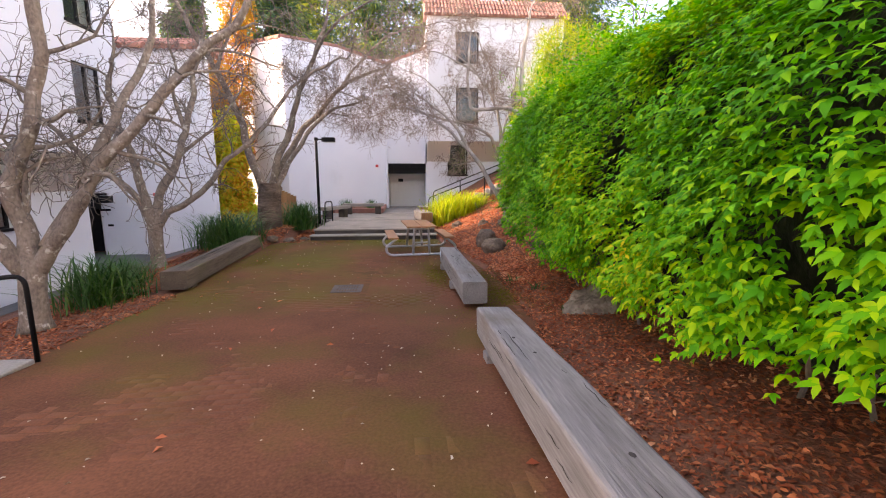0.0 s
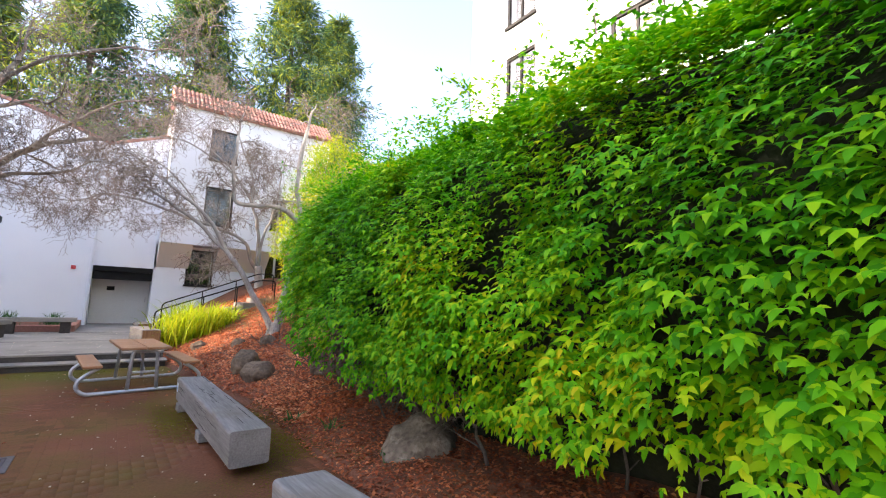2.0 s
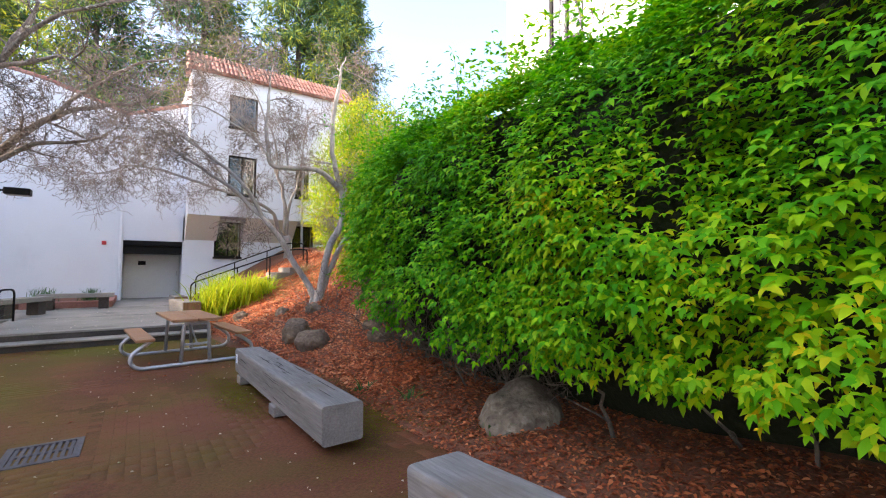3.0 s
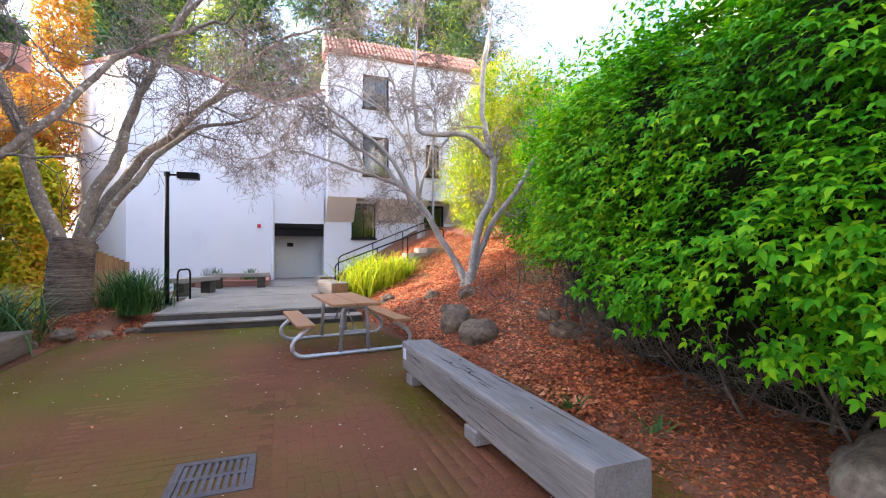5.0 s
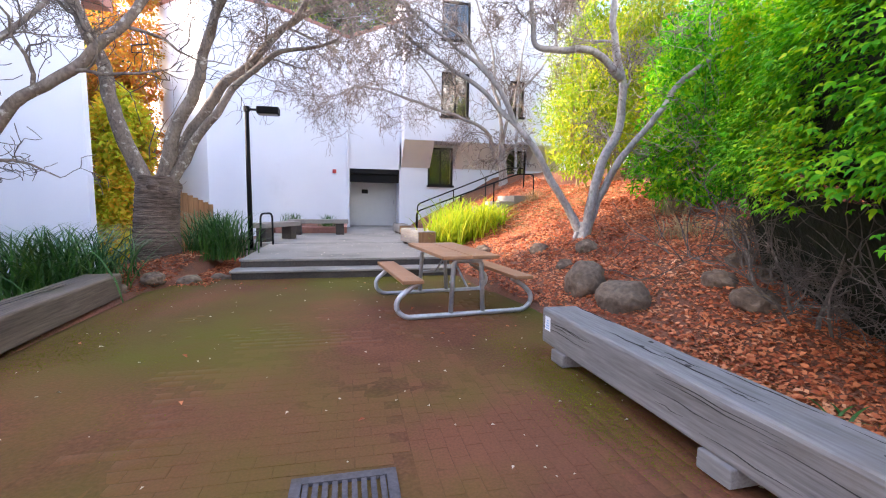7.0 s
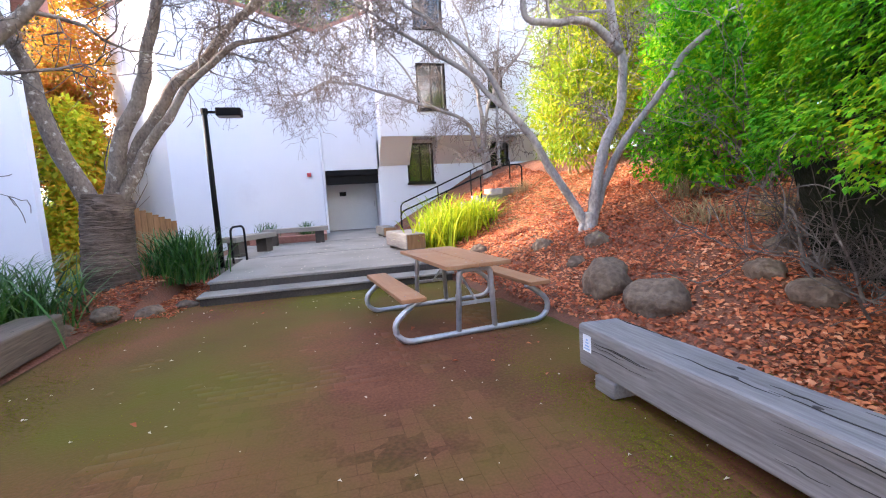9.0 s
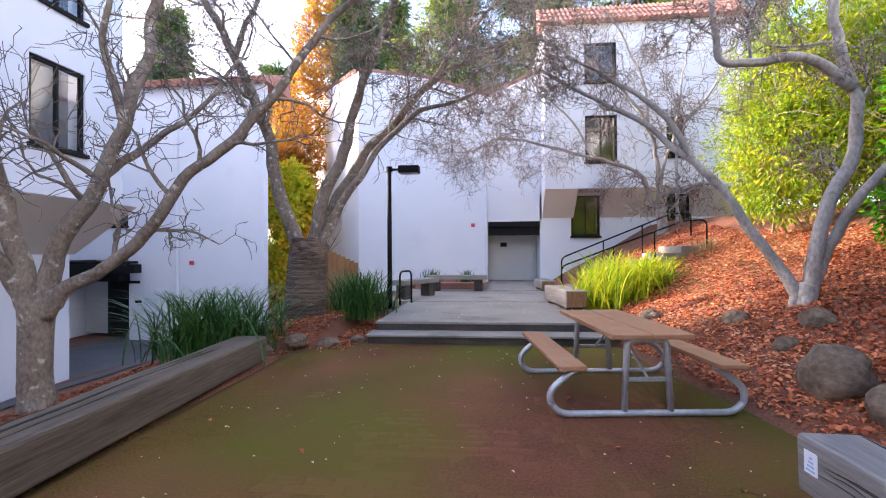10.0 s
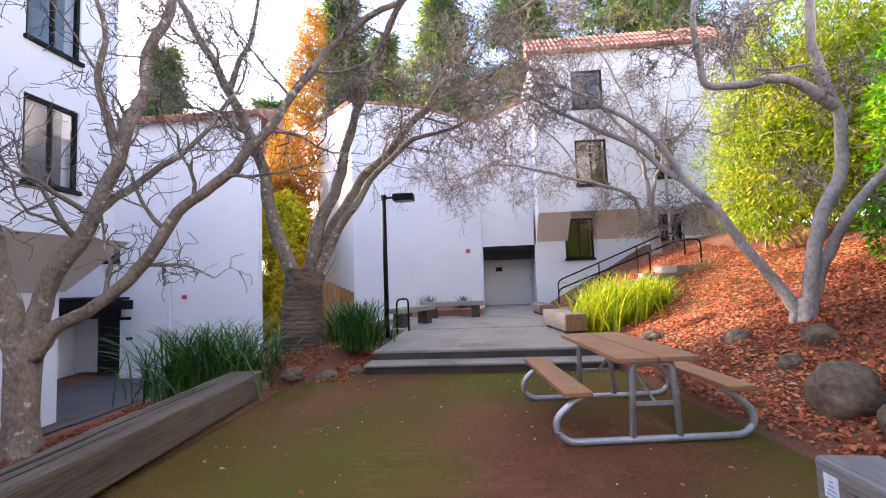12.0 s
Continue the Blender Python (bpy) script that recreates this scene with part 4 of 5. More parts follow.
GREY = "rounded grey-brown boulder half sunk in the leaf litter"
boulder((2.62, 6.3, -0.46), (0.54, 0.42, 0.38), 1, "large pale lichened boulder sunk in red mulch", M_PALEROCK)
boulder((2.02, 11.3, -0.17), (0.3, 0.26, 0.29), 2, GREY)
boulder((2.07, 10.62, -0.26), (0.31, 0.25, 0.25), 3, GREY)
for x, y, s, q in ((2.92, 9.75, 0.21, 4), (3.02, 10.3, 0.18, 17), (3.5, 10.5, 0.16, 18), (3.45, 10.1, 0.13, 19), (3.4, 9.2, 0.2, 5), (2.3, 13.3, 0.16, 8), (2.75, 12.5, 0.18, 9), (1.7, 14.6, 0.2, 10), (2.2, 12.2, 0.13, 14), (3.3, 6.6, 0.24, 15)):
    boulder((x, y, land_z(x, y) + s * 0.02), (s, s * 0.85, s * 0.8), q, GREY)
for x, y, s, q in ((-3.35, 13.75, 0.15, 11), (-4.0, 13.05, 0.13, 12), (-2.98, 14.05, 0.11, 13), (-3.72, 13.45, 0.15, 16)):
    boulder((x, y, land_z(x, y) + s * 0.1), (s * 1.5, s, s * 0.7), q, "low dark stone edging the mulch bed")


# ---- trees ----
def limb_points(pts, n=7):
    return spline(pts, n)


def grow(bm, bmt, start, direction, radius, length, depth, rnd, droop, spread):
    """A branch that wanders, forks and thins out; the finest go to a twig mesh."""
    n = 6 if depth > 1 else 5
    bend = spread if depth > 1 else spread * 1.7
    p, d = Vector(start), Vector(direction).normalized()
    pts, rad = [p.copy()], [radius]
    for i in range(n):
        d = (d + Vector((rnd.gauss(0, bend), rnd.gauss(0, bend), rnd.gauss(0, bend) - droop * (0.4 + i / n)))).normalized()
        p = p + d * (length / n)
        pts.append(p.copy()); rad.append(max(0.0042, radius * (1 - 0.75 * (i + 1) / n)))
    tube(bm if radius > 0.012 else bmt, pts, rad, 6 if radius > 0.02 else (4 if radius > 0.008 else 3), False)
    if depth <= 0:
        return
    for i in range(1, n + 1):
        for _ in range((1 if rnd.random() < 0.85 else 2) if depth > 1 or rnd.random() < 0.62 else 0):
            a = pts[i] - pts[i - 1]
            side = a.orthogonal()
            side.rotate(Matrix.Rotation(rnd.uniform(0, 6.283), 3, a.normalized()))
            nd = (a.normalized() * rnd.uniform(0.5, 1.0) + side.normalized() * rnd.uniform(0.5, 1.0) + Vector((0, 0, 0.12 - droop))).normalized()
            grow(bm, bmt, pts[i], nd, max(0.0052, rad[i] * rnd.uniform(0.45, 0.65)), length * rnd.uniform(0.45, 0.8), depth - 1, rnd, droop, spread)


def bare_tree(label, at, trunk, trunk_radii, limbs, bark, seed, trunk_bark=None, twig=0.95, droop=0.05, every=5, depth=3, first=8, twig_mat=None, pods=0.0):
    """A leafless tree: trunk, each main limb with its branches, and a mesh of fine twigs. Points in world metres."""
    rnd = random.Random(seed)
    t = thing("bare_tree", label, "tree", at, 0, "bare courtyard trees")
    inv = Vector(at)
    tp = [Vector(p) - inv for p in trunk]
    ts = limb_points(tp, 26 if trunk_bark else 6)
    rr = [float(np.interp(i / (len(ts) - 1), np.linspace(0, 1, len(trunk_radii)), trunk_radii)) for i in range(len(ts))]
    bm = bmesh.new()
    if trunk_bark:
        rr = [r * (1 + 0.022 * math.sin(i * 1.9) + 0.02 * noise.noise(Vector((i * 0.7, 0, seed)))) for i, r in enumerate(rr)]
    tube(bm, ts, rr, 28 if trunk_bark else 18)
    for v in bm.verts:
        if trunk_bark:
            v.co += Vector((v.co.x, v.co.y, 0)) * 0.07 * noise.noise(Vector((v.co.x * 4, v.co.y * 4, v.co.z * 1.2)))
        v.co += v.co.normalized() * 0.012 * noise.noise(v.co * 7)
    for i in range(5):
        a = i * 1.257 + rnd.random()
        r0 = trunk_radii[0]
        e = Vector((math.cos(a), math.sin(a), 0)) * r0
        tube(bm, [tp[0] + e * 0.45 + Vector((0, 0, 0.3)), tp[0] + e * 0.8 + Vector((0, 0, 0.08)), tp[0] + e * 1.15 + Vector((0, 0, -0.05))], [r0 * 0.3, r0 * 0.28, r0 * 0.2], 8)
    for i in range(7 if trunk_bark else 0):
        a, z = i * 0.9 + rnd.random(), rnd.uniform(0.82, 1.0)
        q = tp[0].lerp(tp[-1], z) + Vector((math.cos(a), math.sin(a), 0)) * trunk_radii[-1] * 0.85
        g = bmesh.ops.create_icosphere(bm, subdivisions=2, radius=trunk_radii[-1] * rnd.uniform(0.25, 0.42))
        for v in g["verts"]:
            v.co = q + v.co * (1 + 0.25 * noise.noise(v.co * 9 + q))
    part("trunk", bm, trunk_bark or bark, t, "", True)
    bmt = bmesh.new()
    for pts, r0, r1 in limbs:
        ps = limb_points([Vector(p) - inv for p in pts], 7)
        bm = bmesh.new()
        k = len(ps)
        for i in range(3, k):
            w = noise.noise_vector(ps[i] * 1.7 + Vector((seed, 0, 0))) * 0.09 * min(1.0, i / 12)
            ps[i] = ps[i] + w + noise.noise_vector(ps[i] * 5.0 + Vector((0, seed, 0))) * 0.018
        rs = [(r0 + (r1 - r0) * (i / (k - 1)) ** 0.8) * (1 + 0.1 * noise.noise(ps[i] * 3 + Vector((seed, 0, 0)))) for i in range(k)]
        tube(bm, ps, rs, 12)
        for i in range(first, k, every):
            a = ps[i] - ps[i - 1]
            side = a.orthogonal()
            side.rotate(Matrix.Rotation(rnd.uniform(0, 6.283), 3, a.normalized()))
            nd = (a.normalized() * 0.6 + side.normalized() * 0.9 + Vector((0, 0, 0.15))).normalized()
            grow(bm, bmt, ps[i], nd, max(0.008, rs[i] * 0.42), twig * rnd.uniform(0.7, 1.4), depth, rnd, droop, 0.27)
        grow(bm, bmt, ps[-1], (ps[-1] - ps[-2]), r1 * 0.8, twig * 1.3, depth, rnd, droop, 0.27)
        part("limb", bm, bark, t, "", True)
    ends = np.array([v.co[:] for v in bmt.verts if len(v.link_faces) == 2 and rnd.random() < pods * 0.33])
    tagged(part("twigs", bmt, twig_mat or M_TWIG, t), "fine drooping leafless twigs", "", "", "stuff")
    if len(ends):
        rng = np.random.default_rng(seed)
        k = len(ends)
        size = rng.uniform(0.02, 0.045, k)
        tagged(leaves("seed_pods", ends, rng.normal(size=(k, 3)) * 0.35 + np.array([0, 0, -1]), rng.normal(size=(k, 3)), size, size * 0.5, M_POD, t, "", 0.4), "small dark hanging seed pods", "", "", "stuff")
    return t


bare_tree("bare multi-stemmed tree with pale lichened bark", (-5.8, 11.6, -0.85),
          [(-5.82, 11.6, -0.9), (-5.86, 11.6, -0.4), (-5.85, 11.6, 0.1), (-5.84, 11.6, 0.42)], [0.18, 0.15, 0.155, 0.17],
          [([(-5.88, 11.6, 0.2), (-5.95, 11.48, 0.98), (-5.97, 11.36, 1.5), (-6.0, 11.24, 1.97), (-6.12, 11.1, 2.52), (-6.13, 11.0, 3.4)], 0.115, 0.055),
           ([(-5.8, 11.6, 0.2), (-5.74, 11.69, 0.91), (-5.45, 11.77, 1.43), (-5.27, 11.86, 1.89), (-5.11, 11.94, 2.51), (-4.95, 12.03, 3.22), (-4.7, 12.2, 4.6)], 0.115, 0.055),
           ([(-5.75, 11.6, 0.25), (-5.52, 11.62, 0.6), (-5.07, 11.64, 0.85), (-4.5, 11.67, 1.34), (-3.87, 11.69, 1.95), (-3.47, 11.71, 2.34), (-3.0, 11.73, 2.86), (-2.57, 11.76, 3.38), (-1.58, 11.8, 4.05)], 0.09, 0.032),
           ([(-5.9, 11.6, 0.25), (-6.02, 11.4, 0.8), (-6.15, 11.2, 1.15), (-6.6, 10.9, 1.7), (-7.2, 10.6, 2.6)], 0.095, 0.04),
           ([(-5.31, 11.9, 1.85), (-5.07, 12.07, 2.13), (-4.69, 12.25, 2.44), (-4.37, 12.43, 2.92), (-4.0, 12.6, 3.5)], 0.055, 0.02),
           ([(-5.13, 11.95, 2.5), (-5.19, 11.9, 2.9), (-5.25, 11.8, 3.33), (-5.1, 11.7, 3.73), (-5.13, 11.6, 4.4)], 0.06, 0.02)],
          M_BARK, 17, every=4, depth=2, twig=0.95, first=15, droop=-0.03, twig_mat=M_BARKDARK)
bare_tree("bare tree with a thick ring-barked brown trunk", (-4.2, 14.95, -0.25),
          [(-4.22, 14.95, -0.3), (-4.2, 14.95, 0.3), (-4.17, 14.95, 0.95), (-4.16, 14.95, 1.2)], [0.4, 0.35, 0.34, 0.31],
          [([(-4.3, 14.95, 0.95), (-4.51, 14.84, 1.6), (-4.68, 14.73, 2.41), (-4.87, 14.62, 3.32), (-5.33, 14.52, 4.44), (-5.71, 14.41, 5.23), (-6.2, 14.3, 6.4)], 0.15, 0.05),
           ([(-4.1, 14.95, 1.0), (-3.75, 14.8, 2.1), (-3.39, 14.65, 2.87), (-3.04, 14.5, 3.71), (-2.61, 14.35, 4.61), (-2.1, 14.2, 5.7)], 0.13, 0.045),
           ([(-4.05, 15.0, 1.0), (-3.68, 15.06, 1.82), (-3.23, 15.17, 2.67), (-2.6, 15.28, 3.44), (-1.96, 15.38, 4.1), (-1.32, 15.49, 4.55), (-0.56, 15.6, 4.85)], 0.12, 0.035),
           ([(-4.0, 14.9, 1.0), (-3.59, 14.92, 1.7), (-3.01, 14.95, 2.52), (-2.49, 14.98, 3.18), (-1.87, 14.99, 3.5), (-1.1, 15.0, 3.75)], 0.10, 0.025),
           ([(-1.96, 15.38, 4.1), (-1.2, 15.2, 5.0), (-0.3, 15.0, 5.6), (0.8, 14.8, 5.9)], 0.045, 0.018),
           ([(-2.61, 14.35, 4.61), (-1.9, 13.6, 5.3), (-1.0, 13.0, 5.7), (0.2, 12.4, 6.0)], 0.05, 0.02),
           ([(-5.3, 14.5, 4.4), (-5.03, 14.53, 5.15), (-4.84, 14.57, 5.79), (-4.6, 14.6, 6.6)], 0.06, 0.02)],
          M_BARK, 12, M_RINGBARK, every=4, depth=3, first=19, droop=0.08, pods=0.3)
bare_tree("bare forked tree with smooth silvery bark on the bank", (3.0, 13.13, 0.2),
          [(2.98, 13.13, 0.05), (3.02, 13.13, 0.3), (3.06, 13.13, 0.5)], [0.17, 0.13, 0.11],
          [([(3.05, 13.13, 0.3), (3.15, 13.08, 0.93), (3.27, 13.04, 1.62), (3.53, 12.99, 2.26), (3.44, 12.94, 2.87), (3.26, 12.89, 3.52), (3.23, 12.85, 4.12), (3.3, 12.8, 5.2)], 0.095, 0.045),
           ([(3.43, 12.9, 2.85), (2.92, 12.84, 3.18), (2.38, 12.78, 3.17), (1.83, 12.72, 3.16), (1.76, 12.66, 3.63), (1.74, 12.6, 4.6)], 0.07, 0.03),
           ([(3.0, 13.13, 0.25), (2.75, 13.25, 0.79), (2.27, 13.38, 1.61), (1.88, 13.5, 2.14), (1.53, 13.63, 2.49), (0.97, 13.75, 2.96), (0.44, 13.88, 3.32), (-0.25, 14.0, 3.75)], 0.08, 0.022),
           ([(3.08, 13.13, 0.35), (3.32, 13.07, 1.07), (3.5, 12.85, 1.6), (3.78, 12.7, 2.0), (4.1, 12.3, 2.75), (4.45, 12.0, 3.08), (4.9, 11.8, 3.3)], 0.07, 0.035),
           ([(1.88, 13.5, 2.14), (1.55, 13.5, 2.75), (1.0, 13.6, 3.25), (0.5, 13.7, 3.6), (-0.1, 13.8, 4.1)], 0.05, 0.02)],
          M_BARKPALE, 13, twig=0.75, every=9, depth=3, first=16, droop=0.07, pods=0.3)
bare_tree("slender bare tree with drooping twigs before the white wall", (4.78, 22.9, 1.45),
          [(4.8, 22.0, 1.2), (4.8, 22.0, 1.7), (4.72, 22.0, 2.4)], [0.2, 0.16, 0.16],
          [([(4.7, 22.0, 2.2), (4.43, 22.0, 2.6), (3.91, 21.6, 3.4), (2.5, 21.2, 3.8), (1.15, 20.8, 4.14), (-0.34, 20.4, 4.3), (-1.4, 20.0, 3.9)], 0.09, 0.025),
           ([(4.7, 22.0, 2.3), (4.55, 21.75, 3.69), (4.2, 21.5, 4.73), (3.42, 21.25, 5.94), (2.3, 21.0, 6.8)], 0.09, 0.03),
           ([(4.72, 22.0, 2.3), (4.78, 21.83, 3.69), (5.09, 21.67, 4.74), (5.25, 21.5, 6.5)], 0.07, 0.03),
           ([(4.2, 21.5, 4.7), (4.0, 21.2, 6.0), (3.4, 21.0, 7.3), (2.6, 20.8, 8.4)], 0.05, 0.02),
           ([(5.1, 21.67, 4.7), (6.0, 21.4, 5.8), (6.6, 21.2, 7.2), (6.8, 21.0, 8.4)], 0.05, 0.02),
           ([(2.5, 21.2, 3.8), (1.8, 20.9, 4.8), (1.0, 20.7, 5.6), (0.0, 20.5, 5.9)], 0.04, 0.018),
           ([(3.42, 21.25, 5.9), (2.6, 20.6, 6.2), (1.4, 20.2, 6.6), (0.4, 20.0, 6.4)], 0.04, 0.02)],
          M_BARKPALE, 14, twig=1.3, droop=0.14, every=5, depth=3, first=12, pods=0.35)
bare_tree("bare leaning tree with grey lichened bark by the side path", (-4.62, 6.55, -0.5),
          [(-4.62, 6.55, -0.55), (-4.6, 6.55, -0.1), (-4.58, 6.6, 0.35)], [0.16, 0.14, 0.14],
          [([(-4.6, 6.6, 0.2), (-4.62, 6.6, 0.7), (-4.67, 6.6, 1.25), (-4.45, 6.6, 1.8), (-4.29, 6.6, 2.3), (-4.13, 6.6, 3.2), (-4.1, 6.5, 4.2)], 0.12, 0.06),
           ([(-4.55, 6.6, 0.2), (-4.16, 6.65, 0.79), (-3.68, 6.7, 1.48), (-3.08, 6.8, 2.21), (-2.49, 6.9, 2.93), (-1.87, 7.0, 3.55)], 0.105, 0.045),
           ([(-4.65, 6.55, 0.2), (-5.0, 6.4, 0.9), (-5.3, 6.2, 1.7), (-5.5, 6.0, 2.8), (-5.4, 5.8, 4.0)], 0.11, 0.05),
           ([(-4.4, 6.6, 0.5), (-4.2, 7.1, 1.3), (-4.0, 7.5, 2.1), (-3.7, 7.9, 3.0), (-3.6, 8.1, 4.0)], 0.085, 0.04)],
          M_BARK, 15, every=4, depth=2, twig=1.0, twig_mat=M_BARKDARK)


# ---- planting ----
RNG = np.random.default_rng(7)


def hedge_front(y, z):
    """How far out the hedge's leafy face stands at a height."""
    x = float(np.interp(y, [-1.5, 1.0, 2.3, 3.5, 8.0, 8.6, 9.4, 10.2, 10.8], [1.15, 1.25, 1.38, 1.58, 1.66, 1.8, 2.3, 2.75, 3.4]))
    x += float(np.interp(z, [0.2, 0.6, 1.2, 1.9, 2.3, 2.75, 3.0], [0.35, 0.02, 0.0, 0.08, 0.26, 0.75, 1.4]))
    return x + 0.16 * noise.noise(Vector((y * 1.1, z * 1.3, 0.3))) + 0.08 * noise.noise(Vector((y * 2.6, z * 2.6, 2.3)))


def hedge():
    h = thing("hedge", "dense bright green leafy hedge with yellow leaves and bare stems below", "hedge", (2.6, 4.0, -0.2))
    inv = np.array([2.6, 4.0, -0.2])
    pts, nrm = [], []
    for _ in range(18000):
        y = RNG.uniform(-1.2, 10.5)
        z = RNG.uniform(0.3, 3.0) if RNG.random() < 0.8 else RNG.uniform(2.3, 3.05)
        low = float(np.interp(y, [1.0, 2.0, 3.6, 5.0], [0.8, 0.74, 0.48, 0.36])) + 0.16 * noise.noise(Vector((y * 1.6, 4.0, 0))) + 0.1 * noise.noise(Vector((y * 4, 4.0, 1)))
        if y > 7.0:
            low += 0.24 * (y - 7.0)
        if z < low:
            continue
        x = hedge_front(y, z)
        gap = noise.noise(Vector((y * 2.2, z * 2.2, 9.1)))
        inn = RNG.uniform(0, 0.22)
        if gap < -0.2:
            inn += 0.24
        if y > 6.6 and z < low + 0.25 and gap < 0.1:
            continue
        e = 0.08
        n = np.array([-1.0, (hedge_front(y + e, z) - hedge_front(y - e, z)) / (2 * e), (hedge_front(y, z + e) - hedge_front(y, z - e)) / (2 * e)])
        pts.append((x + inn, y, z)); nrm.append(n)
    for _ in range(2600):
        y, x = RNG.uniform(-1.2, 10.4), RNG.uniform(2.3, 4.6)
        z = 2.95 + 0.25 * noise.noise(Vector((x, y, 5.0))) + 0.1 * RNG.normal()
        pts.append((x, y, z)); nrm.append((-0.3, 0, 1.0))
    for _ in range(900):
        x, z = RNG.uniform(3.0, 4.8), RNG.uniform(0.9, 3.0)
        pts.append((x, 10.5 + 0.2 * noise.noise(Vector((x * 2, z * 2, 1))) - 0.25 * max(0, 3.5 - x), z)); nrm.append((-0.2, 1, 0.2))
    pts, nrm = np.array(pts) - inv, np.array(nrm)
    a = leaflets(RNG, pts, nrm, 4, 0.09, 0.064, 0.03)
    tagged(leaves("crown", *a, M_HEDGE, h, "", 0.25, True), "pointed fresh green leaves", "", "", "stuff")
    # shoots that stand up over the top
    sp, sn = [], []
    bm = bmesh.new()
    for _ in range(60):
        y, x = RNG.uniform(2.5, 10.2), RNG.uniform(2.2, 4.2)
        z0, hgt = 2.9, RNG.uniform(0.15, 0.7)
        lx, ly = RNG.normal() * 0.2, RNG.normal() * 0.25
        p = [Vector((x + lx * t * t - inv[0], y + ly * t * t - inv[1], z0 + hgt * t - inv[2])) for t in np.linspace(0, 1, 5)]
        tube(bm, p, [0.006, 0.005, 0.004, 0.003, 0.002], 3, False)
        for q in p[1:]:
            sp.append(tuple(q)); sn.append((lx, ly, 0.6))
    tagged(part("shoots", bm, M_TWIG, h), "", "", "", "stuff")
    a = sprigs(RNG, np.array(sp), np.array(sn), 5, 0.07, 0.07, 0.026)
    tagged(leaves("shoot_leaves", *a, M_HEDGE, h), "leaves on loose upright shoots", "", "", "stuff")
    # closed shell inside the leaves, coloured near-black in place of inner shade
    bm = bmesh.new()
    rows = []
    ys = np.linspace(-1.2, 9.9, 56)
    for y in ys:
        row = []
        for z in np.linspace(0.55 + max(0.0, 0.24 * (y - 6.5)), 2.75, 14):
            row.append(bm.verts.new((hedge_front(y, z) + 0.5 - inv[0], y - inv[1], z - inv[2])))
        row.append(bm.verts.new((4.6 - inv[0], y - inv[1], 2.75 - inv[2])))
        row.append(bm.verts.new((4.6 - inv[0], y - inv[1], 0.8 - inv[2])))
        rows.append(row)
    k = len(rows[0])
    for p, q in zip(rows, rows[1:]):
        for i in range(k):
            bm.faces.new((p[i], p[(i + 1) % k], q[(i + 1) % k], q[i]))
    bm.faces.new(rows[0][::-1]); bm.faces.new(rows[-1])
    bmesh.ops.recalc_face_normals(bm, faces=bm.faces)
    part("shade_backing", bm, M_HEDGESHADE, h, "near-black shell standing for the shade inside the hedge")
    rnd = random.Random(5)
    bm, bmt = bmesh.new(), bmesh.new()
    for i in range(46):
        y = 6.6 + 3.8 * i / 45 + rnd.uniform(-0.1, 0.1) if i % 3 else 1.0 + 6.0 * i / 45
        x = rnd.uniform(2.7, 3.5) + 0.28 * max(0.0, y - 8.8)
        p0 = Vector((x, y, land_z(x, y) - 0.05)) - Vector(inv)
        grow(bm, bmt, p0, Vector((rnd.uniform(-0.2, 0.25), rnd.uniform(-0.3, 0.3), 1.0)), rnd.uniform(0.012, 0.022), rnd.uniform(0.7, 1.1), 2 if i % 3 else 1, rnd, 0.0, 0.16)
    tagged(part("stems", bm, M_BARKDARK, h, "bare grey stems under the leaves"), "", "", "", "stuff")
    tagged(part("twigs", bmt, M_BARKDARK, h), "dry tangled twigs under the leaves", "", "", "stuff")
    bm = bmesh.new()
    for _ in range(2600):
        y = rnd.uniform(6.0, 10.5)
        x = rnd.uniform(2.85, 3.5) + 0.28 * max(0.0, y - 8.8)
        p = Vector((x, y, land_z(x, y) + rnd.uniform(0.0, 0.45))) - Vector(inv)
        d = Vector((rnd.gauss(-0.1, 0.25), rnd.gauss(0, 0.5), rnd.uniform(0.0, 1.0))).normalized() * rnd.uniform(0.2, 0.5)
        q = p + d + Vector((0, 0, -0.06))
        tube(bm, [p, p.lerp(q, 0.5) + Vector((0, 0, 0.05)), q], [0.0035, 0.003, 0.002], 3, False)
    tagged(part("dry_tangle", bm, M_BARKDARK, h), "grey dry tangle under the overhanging leaves", "", "", "stuff")
    # backing sheet with the same painted shade, behind the bare stems
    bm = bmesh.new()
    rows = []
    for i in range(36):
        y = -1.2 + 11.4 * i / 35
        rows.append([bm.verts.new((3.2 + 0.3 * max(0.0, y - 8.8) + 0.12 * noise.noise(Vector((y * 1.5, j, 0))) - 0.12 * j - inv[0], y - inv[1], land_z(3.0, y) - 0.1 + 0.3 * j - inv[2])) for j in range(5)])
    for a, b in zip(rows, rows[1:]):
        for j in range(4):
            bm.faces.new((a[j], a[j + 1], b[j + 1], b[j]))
    part("shade_backing", bm, M_HEDGESHADE, h, "near-black sheet standing for the shade behind the stems")
    return h


hedge()


